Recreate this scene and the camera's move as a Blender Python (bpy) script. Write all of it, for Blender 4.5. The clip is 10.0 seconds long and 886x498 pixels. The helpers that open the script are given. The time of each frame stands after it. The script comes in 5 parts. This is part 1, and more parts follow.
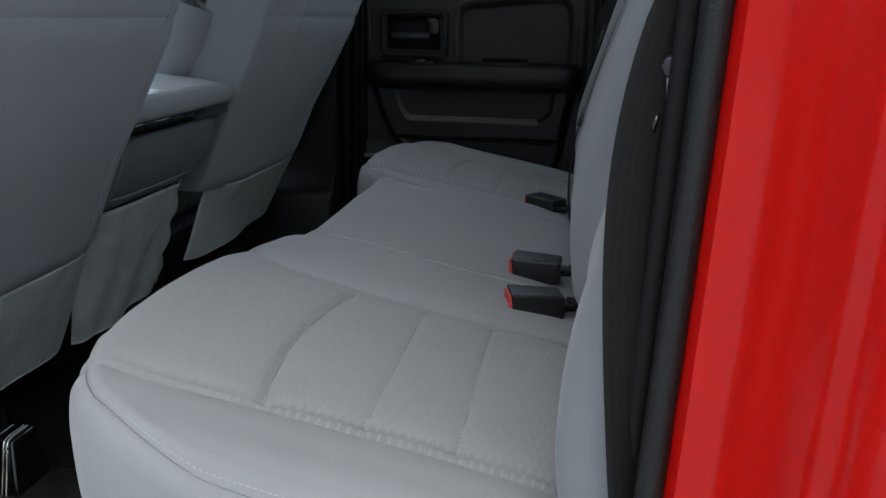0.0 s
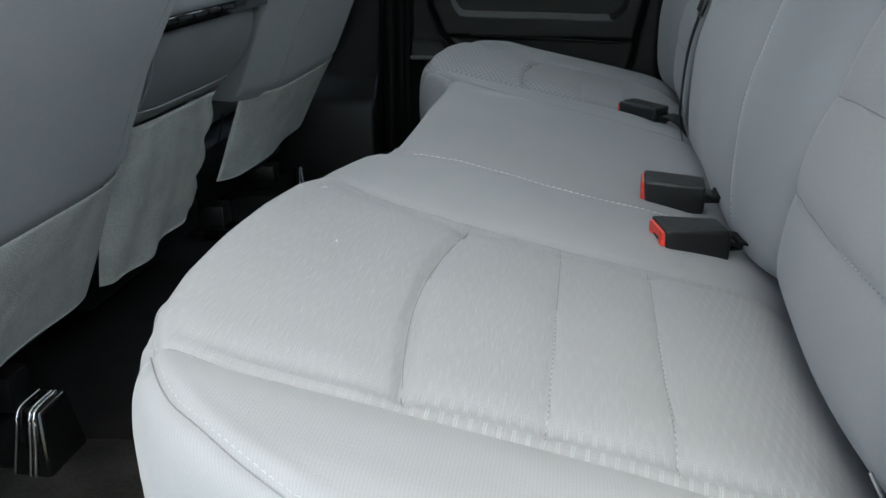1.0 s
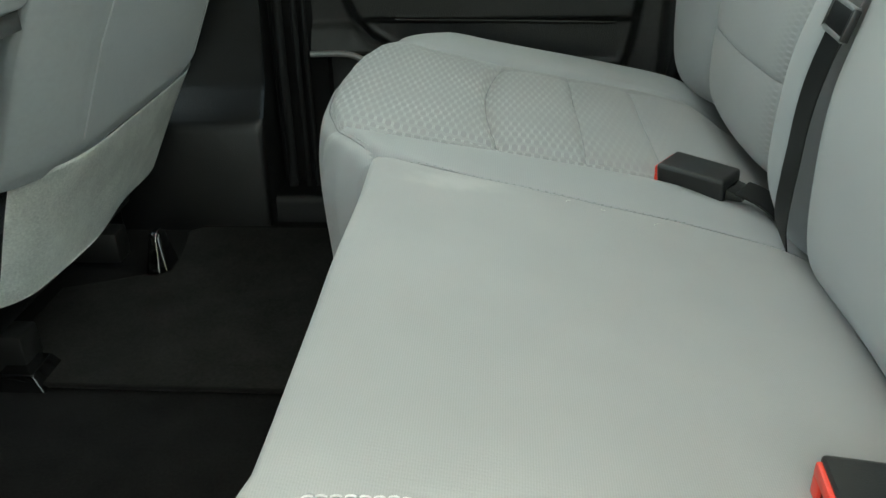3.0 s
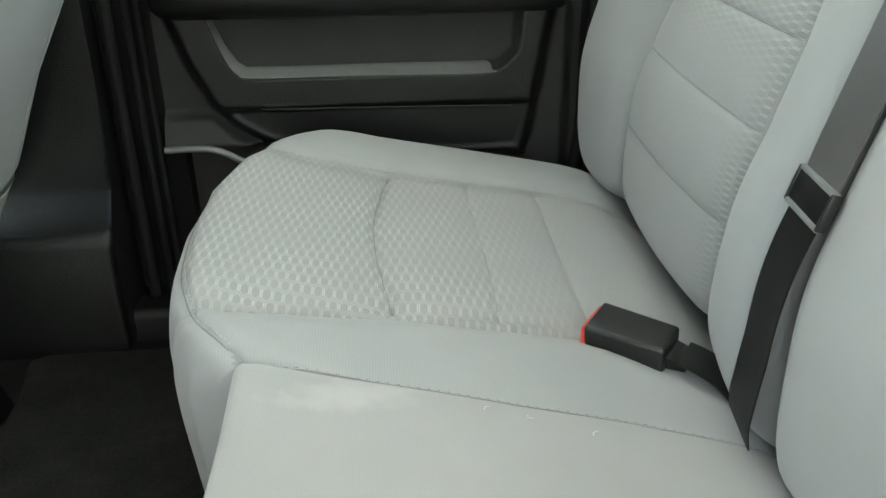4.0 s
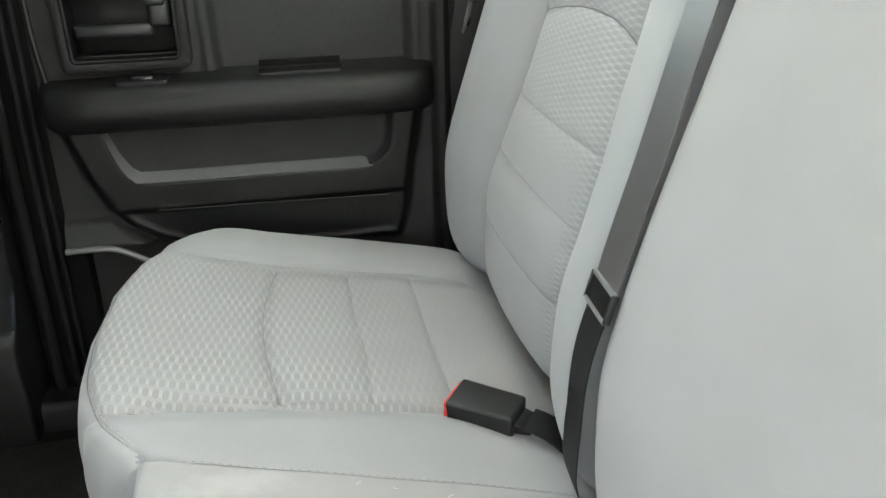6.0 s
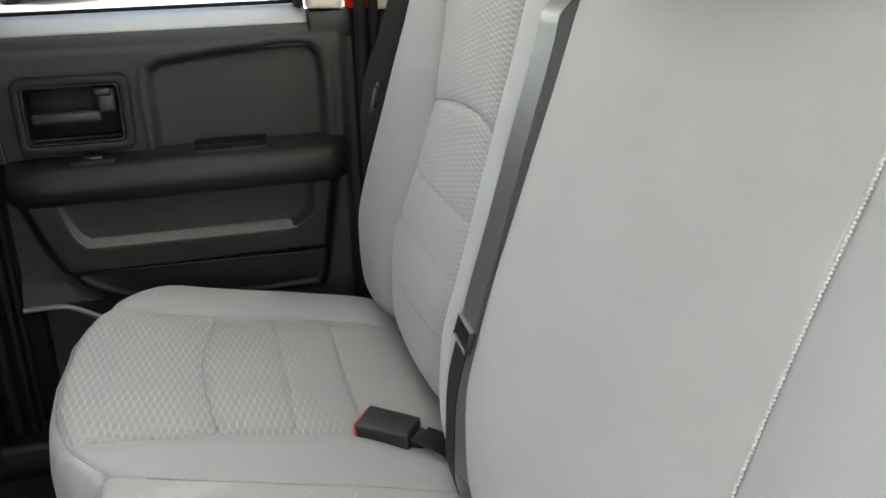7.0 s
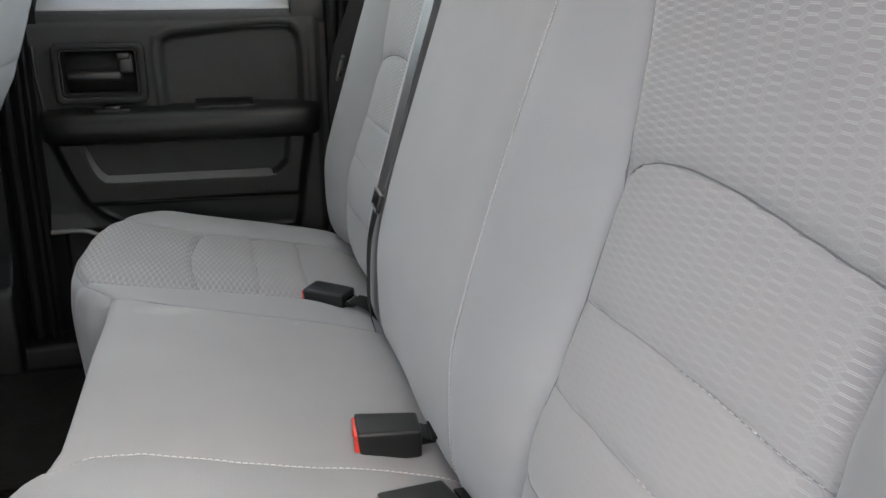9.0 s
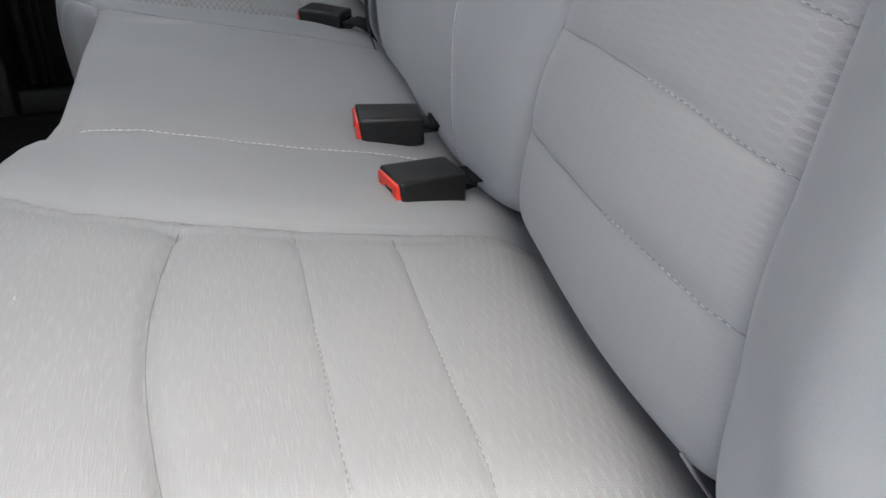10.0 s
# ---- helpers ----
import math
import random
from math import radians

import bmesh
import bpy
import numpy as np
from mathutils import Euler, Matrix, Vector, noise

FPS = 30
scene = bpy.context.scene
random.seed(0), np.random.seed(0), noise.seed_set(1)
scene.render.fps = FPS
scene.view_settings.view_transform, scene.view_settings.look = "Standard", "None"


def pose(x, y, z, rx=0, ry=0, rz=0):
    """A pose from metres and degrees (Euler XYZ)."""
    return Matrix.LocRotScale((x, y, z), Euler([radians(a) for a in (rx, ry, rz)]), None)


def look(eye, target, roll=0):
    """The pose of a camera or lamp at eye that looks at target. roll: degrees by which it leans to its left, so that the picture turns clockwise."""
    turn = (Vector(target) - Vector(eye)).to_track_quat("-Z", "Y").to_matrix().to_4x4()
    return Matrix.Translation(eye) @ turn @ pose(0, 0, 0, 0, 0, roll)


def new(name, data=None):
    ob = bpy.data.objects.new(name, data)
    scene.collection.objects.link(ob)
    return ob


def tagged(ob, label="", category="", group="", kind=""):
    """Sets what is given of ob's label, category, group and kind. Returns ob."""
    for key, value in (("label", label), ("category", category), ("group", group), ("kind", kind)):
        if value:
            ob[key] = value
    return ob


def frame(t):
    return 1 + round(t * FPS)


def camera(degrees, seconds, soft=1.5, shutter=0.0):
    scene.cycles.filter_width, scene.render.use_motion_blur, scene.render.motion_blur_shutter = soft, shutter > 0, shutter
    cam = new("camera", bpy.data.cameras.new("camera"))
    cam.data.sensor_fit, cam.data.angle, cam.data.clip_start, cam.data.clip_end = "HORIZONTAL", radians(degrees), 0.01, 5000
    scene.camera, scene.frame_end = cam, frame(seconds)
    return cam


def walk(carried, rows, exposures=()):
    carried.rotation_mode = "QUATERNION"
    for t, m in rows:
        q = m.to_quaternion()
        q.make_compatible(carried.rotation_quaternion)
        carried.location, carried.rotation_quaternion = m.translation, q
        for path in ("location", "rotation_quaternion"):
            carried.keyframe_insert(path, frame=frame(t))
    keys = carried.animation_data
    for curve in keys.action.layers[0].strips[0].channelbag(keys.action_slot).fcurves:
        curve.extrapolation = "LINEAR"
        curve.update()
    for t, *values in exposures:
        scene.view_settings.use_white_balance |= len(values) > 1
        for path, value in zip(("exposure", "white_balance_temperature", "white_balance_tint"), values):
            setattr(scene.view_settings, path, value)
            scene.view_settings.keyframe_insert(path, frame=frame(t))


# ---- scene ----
cam = camera(54.7, 10.0)
PATH = [
    (0, (0.054, -0.012, 0.618), (-0.241, 1.893, 0.087), 0.9),
    (0.5, (-0.068, 0.083, 0.57), (-0.378, 1.96, -0.047), 1.0),
    (1, (-0.105, 0.186, 0.57), (-0.391, 2.025, -0.161), 0.4),
    (1.5, (-0.144, 0.352, 0.581), (-0.406, 2.155, -0.245), -0.2),
    (2, (-0.178, 0.513, 0.625), (-0.43, 2.301, -0.236), -0.6),
    (2.5, (-0.195, 0.652, 0.61), (-0.432, 2.432, -0.271), -1.1),
    (3, (-0.187, 0.805, 0.59), (-0.317, 2.585, -0.313), -1.3),
    (3.2, (-0.182, 0.852, 0.61), (-0.212, 2.634, -0.298), -0.5),
    (4.3, (-0.199, 1.054, 0.656), (-0.053, 2.84, -0.231), -0.8),
    (4.5, (-0.204, 1.074, 0.647), (-0.042, 2.869, -0.22), -0.6),
    (5, (-0.198, 1.075, 0.613), (0.004, 2.881, -0.222), -0.8),
    (5.5, (-0.181, 0.994, 0.689), (0.091, 2.787, -0.155), -1.1),
    (6, (-0.16, 0.914, 0.744), (0.176, 2.715, -0.06), -1.4),
    (6.2, (-0.157, 0.881, 0.758), (0.221, 2.674, -0.043), -1.5),
    (7.3, (-0.15, 0.665, 0.842), (0.353, 2.481, 0.173), -1.1),
    (7.5, (-0.148, 0.62, 0.84), (0.366, 2.444, 0.2), -0.8),
    (8, (-0.148, 0.507, 0.82), (0.372, 2.342, 0.219), -0.7),
    (8.5, (-0.143, 0.396, 0.792), (0.357, 2.239, 0.198), -0.6),
    (9, (-0.129, 0.347, 0.731), (0.338, 2.199, 0.137), -0.3),
    (9.5, (-0.136, 0.321, 0.665), (0.305, 2.1, -0.135), 0.2),
    (10, (-0.141, 0.318, 0.614), (0.282, 1.993, -0.394), -0.4),
]
EXPOSURES = [
    (0.0, 0.35, 5950, 3),
    (0.5, 1.07, 6050, -1),
    (1.0, 1.25, 6100, -1),
    (1.5, 1.46, 6250, 1),
    (2.0, 1.92, 6600, -1),
    (2.5, 2.40, 6950, -8),
    (3.0, 2.38, 6900, -12),
    (4.5, 2.98, 7100, -4),
    (5.0, 2.96, 7100, -3),
    (6.0, 2.98, 7100, -1),
    (7.5, 2.20, 7250, 7),
    (8.0, 1.92, 7150, 8),
    (8.5, 1.83, 7000, 7),
    (9.0, 2.0, 6850, 7),
    (9.5, 1.94, 6680, 6),
    (10.0, 1.55, 6500, 6),
]
walk(cam, [(t, look(eye, target, roll)) for t, eye, target, roll in PATH], EXPOSURES)

# ---- light ----
YC = 1.265          # middle of the cab, across
GROUND = -0.66      # the lot's surface below the cab floor
world = bpy.data.worlds.new("sky")
scene.world = world
world.use_nodes = True
wn = world.node_tree.nodes
wl = world.node_tree.links
sky = wn.new("ShaderNodeTexSky")
sky.sky_type = "NISHITA"
sky.sun_disc = False
sky.sun_elevation = radians(60)
sky.sun_rotation = radians(175.8)
sky.air_density, sky.dust_density, sky.ozone_density = 1.0, 4.0, 1.0
wl.new(sky.outputs["Color"], wn["Background"].inputs["Color"])
wn["Background"].inputs["Strength"].default_value = 0.15
sun = new("sun", bpy.data.lights.new("sun", "SUN"))
sun.data.energy, sun.data.angle, sun.data.color = 0.34, radians(32), (1.0, 0.99, 0.97)
sun.matrix_world = look((0.4, -5.5, 10), (0, 0, 0))


def window_light(name, eye, target, wide, high, watts):
    """Daylight of the open sky in the upper part of a window opening."""
    ob = new(name, bpy.data.lights.new(name, "AREA"))
    ob.data.shape, ob.data.size, ob.data.size_y, ob.data.energy = "RECTANGLE", wide, high, watts
    ob.data.color = (0.97, 1.0, 1.0)
    ob.matrix_world = look(eye, target)


window_light("daylight_front_window", (-1.25, 2.165, 0.95), (-1.20, 1.3, 1.12), 0.95, 0.40, 1.2)
window_light("daylight_rear_door_window", (-0.25, 2.160, 0.98), (-0.25, 1.2, 1.15), 0.44, 0.28, 0.45)
window_light("daylight_windscreen", (-1.72, 1.27, 1.00), (-0.8, 1.27, 1.20), 1.40, 0.45, 1.8)
window_light("daylight_rear_window", (0.322, 1.27, 1.03), (-0.4, 1.27, 1.15), 1.40, 0.24, 1.2)


# ---- materials ----
def material(name, colour, rough=0.6, metal=0.0, spec=0.5, var=0.12, scale=30.0, bump=0.0, bump_scale=200.0, coat=0.0, sheen=0.0):
    """A surface with two scales of variation: broad stains and fine grain."""
    m = bpy.data.materials.new(name)
    m.use_nodes = True
    n, l = m.node_tree.nodes, m.node_tree.links
    b = n["Principled BSDF"]
    b.inputs["Roughness"].default_value = rough
    b.inputs["Metallic"].default_value = metal
    b.inputs["Specular IOR Level"].default_value = spec
    b.inputs["Coat Weight"].default_value = coat
    b.inputs["Coat Roughness"].default_value = 0.05
    b.inputs["Sheen Weight"].default_value = sheen
    co = n.new("ShaderNodeTexCoord")
    big = n.new("ShaderNodeTexNoise")
    big.inputs["Scale"].default_value, big.inputs["Detail"].default_value = scale * 0.25, 4
    fine = n.new("ShaderNodeTexNoise")
    fine.inputs["Scale"].default_value, fine.inputs["Detail"].default_value = scale * 4, 6
    for t in (big, fine):
        l.new(co.outputs["Object"], t.inputs["Vector"])
    add = n.new("ShaderNodeMath")
    add.operation = "ADD"
    l.new(big.outputs["Fac"], add.inputs[0])
    l.new(fine.outputs["Fac"], add.inputs[1])
    ramp = n.new("ShaderNodeMapRange")
    ramp.inputs["From Min"].default_value, ramp.inputs["From Max"].default_value = 0.6, 1.4
    l.new(add.outputs[0], ramp.inputs["Value"])
    mix = n.new("ShaderNodeMix")
    mix.data_type = "RGBA"
    dark = [c * (1 - var) for c in colour]
    light = [min(1, c * (1 + var)) for c in colour]
    mix.inputs[6].default_value, mix.inputs[7].default_value = (*dark, 1), (*light, 1)
    l.new(ramp.outputs[0], mix.inputs[0])
    l.new(mix.outputs[2], b.inputs["Base Color"])
    rr = n.new("ShaderNodeMapRange")
    rr.inputs["To Min"].default_value, rr.inputs["To Max"].default_value = max(0, rough - 0.07), min(1, rough + 0.07)
    l.new(big.outputs["Fac"], rr.inputs["Value"])
    l.new(rr.outputs[0], b.inputs["Roughness"])
    if bump:
        grain = n.new("ShaderNodeTexNoise")
        grain.inputs["Scale"].default_value, grain.inputs["Detail"].default_value = bump_scale, 5
        l.new(co.outputs["Object"], grain.inputs["Vector"])
        bp = n.new("ShaderNodeBump")
        bp.inputs["Strength"].default_value, bp.inputs["Distance"].default_value = bump, 0.002
        l.new(grain.outputs["Fac"], bp.inputs["Height"])
        l.new(bp.outputs[0], b.inputs["Normal"])
    return m


def math_node(n, l, op, a, b=None, c=None):
    k = n.new("ShaderNodeMath")
    k.operation = op
    for i, v in enumerate((a, b, c)):
        if v is None:
            continue
        if isinstance(v, (int, float)):
            k.inputs[i].default_value = v
        else:
            l.new(v, k.inputs[i])
    return k.outputs[0]


def cloth(name, colour, rib=0.0011, hexes=0.0, lighter=1.35, var=0.05, streaks=0.0, smudge=False, dimple=0.0):
    """Woven seat cloth on UVs in metres: fine ribs, a fluff of noise, and a woven honeycomb where hexes is above 0,
    as unworn and as lit as the mesh's attribute says."""
    m = bpy.data.materials.new(name)
    m.use_nodes = True
    n, l = m.node_tree.nodes, m.node_tree.links
    b = n["Principled BSDF"]
    b.inputs["Roughness"].default_value = 0.85
    b.inputs["Specular IOR Level"].default_value = 0.35
    b.inputs["Sheen Weight"].default_value = 0.25
    b.inputs["Sheen Roughness"].default_value = 0.45
    uv = n.new("ShaderNodeUVMap")
    uv.uv_map = "weave"
    sep = n.new("ShaderNodeSeparateXYZ")
    l.new(uv.outputs[0], sep.inputs[0])
    ribs = math_node(n, l, "SINE", math_node(n, l, "MULTIPLY", sep.outputs[0], 2 * math.pi / rib))
    cross = math_node(n, l, "SINE", math_node(n, l, "MULTIPLY", sep.outputs[1], 2 * math.pi / (rib * 1.7)))
    weave = math_node(n, l, "MULTIPLY", math_node(n, l, "ADD", ribs, cross), 0.25)
    fluff = n.new("ShaderNodeTexNoise")
    fluff.inputs["Scale"].default_value, fluff.inputs["Detail"].default_value = 900, 4
    l.new(uv.outputs[0], fluff.inputs["Vector"])
    soil = n.new("ShaderNodeTexNoise")
    soil.inputs["Scale"].default_value, soil.inputs["Detail"].default_value = 7, 5
    l.new(uv.outputs[0], soil.inputs["Vector"])
    height = math_node(n, l, "ADD", math_node(n, l, "MULTIPLY", weave, 0.16), math_node(n, l, "MULTIPLY", fluff.outputs["Fac"], 0.5))
    tone = math_node(n, l, "ADD", math_node(n, l, "MULTIPLY", fluff.outputs["Fac"], 0.35), math_node(n, l, "MULTIPLY", soil.outputs["Fac"], 0.65))
    if not hexes:
        tone = math_node(n, l, "MULTIPLY_ADD", ribs, 0.11, tone)
    ramp = n.new("ShaderNodeMapRange")
    ramp.inputs["From Min"].default_value, ramp.inputs["From Max"].default_value = 0.3, 0.7
    ramp.clamp = False
    l.new(tone, ramp.inputs["Value"])
    mix = n.new("ShaderNodeMix")
    mix.data_type = "RGBA"
    mix.inputs[6].default_value = (*[c * (1 - var) for c in colour], 1)
    mix.inputs[7].default_value = (*[c * (1 + var) for c in colour], 1)
    l.new(ramp.outputs[0], mix.inputs[0])
    out = mix.outputs[2]
    if hexes:
        px = math_node(n, l, "DIVIDE", sep.outputs[0], 0.0088)
        py = math_node(n, l, "DIVIDE", sep.outputs[1], 0.0173)
        def cell(dx, dy):
            a = math_node(n, l, "ABSOLUTE", math_node(n, l, "SUBTRACT", math_node(n, l, "FLOORED_MODULO", math_node(n, l, "ADD", px, dx), 1.0), 0.5))
            c = math_node(n, l, "ABSOLUTE", math_node(n, l, "SUBTRACT", math_node(n, l, "FLOORED_MODULO", math_node(n, l, "ADD", py, dy), 1.7320508), 0.8660254))
            slant = math_node(n, l, "ADD", math_node(n, l, "MULTIPLY", a, 0.5), math_node(n, l, "MULTIPLY", c, 0.8660254))
            return math_node(n, l, "MAXIMUM", a, slant), math_node(n, l, "GREATER_THAN", a, slant)
        (d1, long1), (d2, long2) = cell(0, 0), cell(0.5, 0.8660254)
        d = math_node(n, l, "MINIMUM", d1, d2)
        first = math_node(n, l, "LESS_THAN", d1, d2)
        long_side = math_node(n, l, "ADD", math_node(n, l, "MULTIPLY", first, long1), math_node(n, l, "MULTIPLY", math_node(n, l, "SUBTRACT", 1.0, first), long2))
        fresh_lit = n.new("ShaderNodeAttribute")
        fresh_lit.attribute_name = "fresh_lit"
        edge = n.new("ShaderNodeMapRange")
        edge.interpolation_type = "SMOOTHSTEP"
        edge.inputs["From Min"].default_value, edge.inputs["From Max"].default_value = 0.31, 0.40
        l.new(d, edge.inputs["Value"])
        inner = n.new("ShaderNodeMapRange")
        inner.interpolation_type = "SMOOTHSTEP"
        inner.inputs["From Min"].default_value, inner.inputs["From Max"].default_value = 0.42, 0.47
        inner.inputs["To Min"].default_value, inner.inputs["To Max"].default_value = 1.0, 0.35
        l.new(d, inner.inputs["Value"])
        double = math_node(n, l, "MULTIPLY", edge.outputs[0], inner.outputs[0])
        worn = n.new("ShaderNodeTexNoise")
        worn.inputs["Scale"].default_value, worn.inputs["Detail"].default_value = 22, 3
        l.new(uv.outputs[0], worn.inputs["Vector"])
        wear = n.new("ShaderNodeMapRange")
        wear.inputs["From Min"].default_value, wear.inputs["From Max"].default_value = 0.3, 0.65
        wear.inputs["To Min"].default_value = 0.35
        l.new(worn.outputs["Fac"], wear.inputs["Value"])
        grown = math_node(n, l, "MULTIPLY", math_node(n, l, "MULTIPLY", wear.outputs[0], fresh_lit.outputs["Fac"]), hexes)
        # long sides drawn stronger, for the gleam they catch
        double = math_node(n, l, "MULTIPLY", double, math_node(n, l, "MULTIPLY_ADD", long_side, 0.7, 0.3))
        line = math_node(n, l, "MULTIPLY", double, grown)
        hollow = n.new("ShaderNodeMapRange")
        hollow.interpolation_type = "SMOOTHSTEP"
        hollow.inputs["From Min"].default_value, hollow.inputs["From Max"].default_value = 0.37, 0.29
        l.new(d, hollow.inputs["Value"])
        sunk = n.new("ShaderNodeMix")
        sunk.data_type = "RGBA"
        l.new(math_node(n, l, "MULTIPLY", hollow.outputs[0], math_node(n, l, "MULTIPLY_ADD", grown, 0.6, dimple)), sunk.inputs[0])
        l.new(out, sunk.inputs[6])
        sunk.inputs[7].default_value = (*[c * 0.89 for c in colour], 1)
        out = sunk.outputs[2]
        thread = n.new("ShaderNodeMix")
        thread.data_type = "RGBA"
        l.new(line, thread.inputs[0])
        l.new(out, thread.inputs[6])
        thread.inputs[7].default_value = (*[min(1, c * lighter) for c in colour], 1)
        out = thread.outputs[2]
        height = math_node(n, l, "ADD", height, math_node(n, l, "MULTIPLY", line, 1.6))
        gloss = n.new("ShaderNodeMapRange")
        gloss.inputs["To Min"].default_value, gloss.inputs["To Max"].default_value = 0.85, 0.30
        l.new(line, gloss.inputs["Value"])
        l.new(gloss.outputs[0], b.inputs["Roughness"])
        shine = n.new("ShaderNodeMapRange")
        shine.inputs["To Min"].default_value, shine.inputs["To Max"].default_value = 0.3, 0.9
        l.new(line, shine.inputs["Value"])
        l.new(shine.outputs[0], b.inputs["Specular IOR Level"])
    if smudge:
        # a chalky rub mark beside the joint of the cushions
        co = n.new("ShaderNodeTexCoord")
        put = n.new("ShaderNodeMapping")
        put.vector_type = "TEXTURE"
        put.inputs["Location"].default_value = (-0.222, 1.470, 0.316)
        put.inputs["Rotation"].default_value = (0, 0, radians(12))
        put.inputs["Scale"].default_value = (0.052, 0.021, 0.1)
        l.new(co.outputs["Object"], put.inputs["Vector"])
        far = n.new("ShaderNodeVectorMath")
        far.operation = "LENGTH"
        l.new(put.outputs[0], far.inputs[0])
        broken = n.new("ShaderNodeTexNoise")
        broken.inputs["Scale"].default_value, broken.inputs["Detail"].default_value = 60, 4
        l.new(uv.outputs[0], broken.inputs["Vector"])
        rub = n.new("ShaderNodeMapRange")
        rub.interpolation_type = "SMOOTHSTEP"
        rub.inputs["From Min"].default_value, rub.inputs["From Max"].default_value = 1.1, 0.1
        l.new(math_node(n, l, "ADD", far.outputs["Value"], math_node(n, l, "MULTIPLY", math_node(n, l, "SUBTRACT", broken.outputs["Fac"], 0.5), 1.2)), rub.inputs["Value"])
        chalk = n.new("ShaderNodeMix")
        chalk.data_type = "RGBA"
        l.new(math_node(n, l, "MULTIPLY", rub.outputs[0], 0.55), chalk.inputs[0])
        l.new(out, chalk.inputs[6])
        chalk.inputs[7].default_value = (0.44, 0.44, 0.43, 1)
        out = chalk.outputs[2]
    if streaks:
        # pale streaks painted in for light on the long sides of the worn honeycomb
        long_way = n.new("ShaderNodeMapping")
        long_way.inputs["Scale"].default_value = (560, 60, 1)
        l.new(uv.outputs[0], long_way.inputs["Vector"])
        comb = n.new("ShaderNodeTexNoise")
        comb.inputs["Scale"].default_value, comb.inputs["Detail"].default_value = 1.0, 2
        l.new(long_way.outputs[0], comb.inputs["Vector"])
        cut = n.new("ShaderNodeMapRange")
        cut.inputs["From Min"].default_value, cut.inputs["From Max"].default_value = 0.50, 0.68
        cut.inputs["To Max"].default_value = streaks
        l.new(comb.outputs["Fac"], cut.inputs["Value"])
        pale = n.new("ShaderNodeMix")
        pale.data_type = "RGBA"
        l.new(cut.outputs[0], pale.inputs[0])
        l.new(out, pale.inputs[6])
        pale.inputs[7].default_value = (*[min(1, c * 1.13) for c in colour], 1)
        out = pale.outputs[2]
        height = math_node(n, l, "ADD", height, math_node(n, l, "MULTIPLY", cut.outputs[0], 0.6))
    l.new(out, b.inputs["Base Color"])
    bp = n.new("ShaderNodeBump")
    bp.inputs["Strength"].default_value, bp.inputs["Distance"].default_value = 0.45, 0.0007
    l.new(height, bp.inputs["Height"])
    l.new(bp.outputs[0], b.inputs["Normal"])
    return m


GREY = (0.31, 0.318, 0.322)
M_CLOTH = cloth("seat cloth", GREY, rib=0.0021, var=0.065)
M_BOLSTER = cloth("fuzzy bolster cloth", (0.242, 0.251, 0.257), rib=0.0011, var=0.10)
M_CENTRE = cloth("centre cloth", (0.318, 0.32, 0.319), rib=0.0014, var=0.065, smudge=True)
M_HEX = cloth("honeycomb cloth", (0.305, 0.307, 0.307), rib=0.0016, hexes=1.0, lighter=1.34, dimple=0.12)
M_HEX_WORN_LIT = cloth("worn honeycomb cloth with lit streaks", (0.298, 0.305, 0.309), rib=0.0016, hexes=0.9, lighter=1.3, streaks=0.65)
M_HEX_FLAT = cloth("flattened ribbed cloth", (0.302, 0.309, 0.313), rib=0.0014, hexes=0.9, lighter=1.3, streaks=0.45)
M_FELT = material("skirt felt", (0.75, 0.76, 0.71), 0.95, spec=0.2, var=0.24, scale=90, bump=0.8, bump_scale=500, sheen=0.2)
M_BACKCLOTH = material("seat back cloth", (0.27, 0.282, 0.285), 0.8, spec=0.3, var=0.06, scale=40, bump=0.25, bump_scale=1200, sheen=0.15)
M_SIDE_AND_GAP = cloth("dark ribbed side cloth and gap shade", (0.05, 0.047, 0.046), rib=0.006, var=0.15)
# pale grey holds the daylight that falls on the dark ledge
M_LEDGE = material("ledge plastic pale with daylight", (0.36, 0.36, 0.355), 0.3, spec=0.6, var=0.1, scale=60)
M_THREAD = material("sewing thread", (0.62, 0.62, 0.61), 0.8, var=0.15, scale=200)
M_DIMTHREAD = material("grey sewing thread", (0.40, 0.405, 0.41), 0.8, var=0.12, scale=200)
M_PIPING = material("dark seam cord", (0.10, 0.105, 0.11), 0.8, var=0.1)
M_PLASTIC = material("grained black plastic", (0.006, 0.006, 0.0063), 0.38, spec=0.36, var=0.2, scale=40, bump=0.5, bump_scale=700)
M_TRIM = material("dark grey plastic", (0.010, 0.0102, 0.010), 0.36, spec=0.36, var=0.2, scale=40, bump=0.4, bump_scale=600)
M_PILLAR = material("dull dark plastic", (0.009, 0.0090, 0.0092), 0.34, spec=0.42, var=0.2, scale=40, bump=0.4, bump_scale=600)
M_MATTE = material("matte black hollow", (0.004, 0.004, 0.004), 0.8, spec=0.2, var=0.2)
M_GLOSS = material("gloss black plastic", (0.006, 0.006, 0.006), 0.07, spec=0.6, var=0.2)
M_SATIN = material("satin black plastic", (0.014, 0.014, 0.014), 0.33, spec=0.5, var=0.2, bump=0.12, bump_scale=900)
# pale to hold the gleam on the door's dark lips; belt stop bars share it
M_LIP = material("plastic paled for gleam", (0.175, 0.1755, 0.175), 0.3, spec=0.6, var=0.1)
M_PANEL = material("grained dark grey door plastic", (0.025, 0.0253, 0.0247), 0.42, spec=0.45, var=0.3, scale=60, bump=0.7, bump_scale=900)
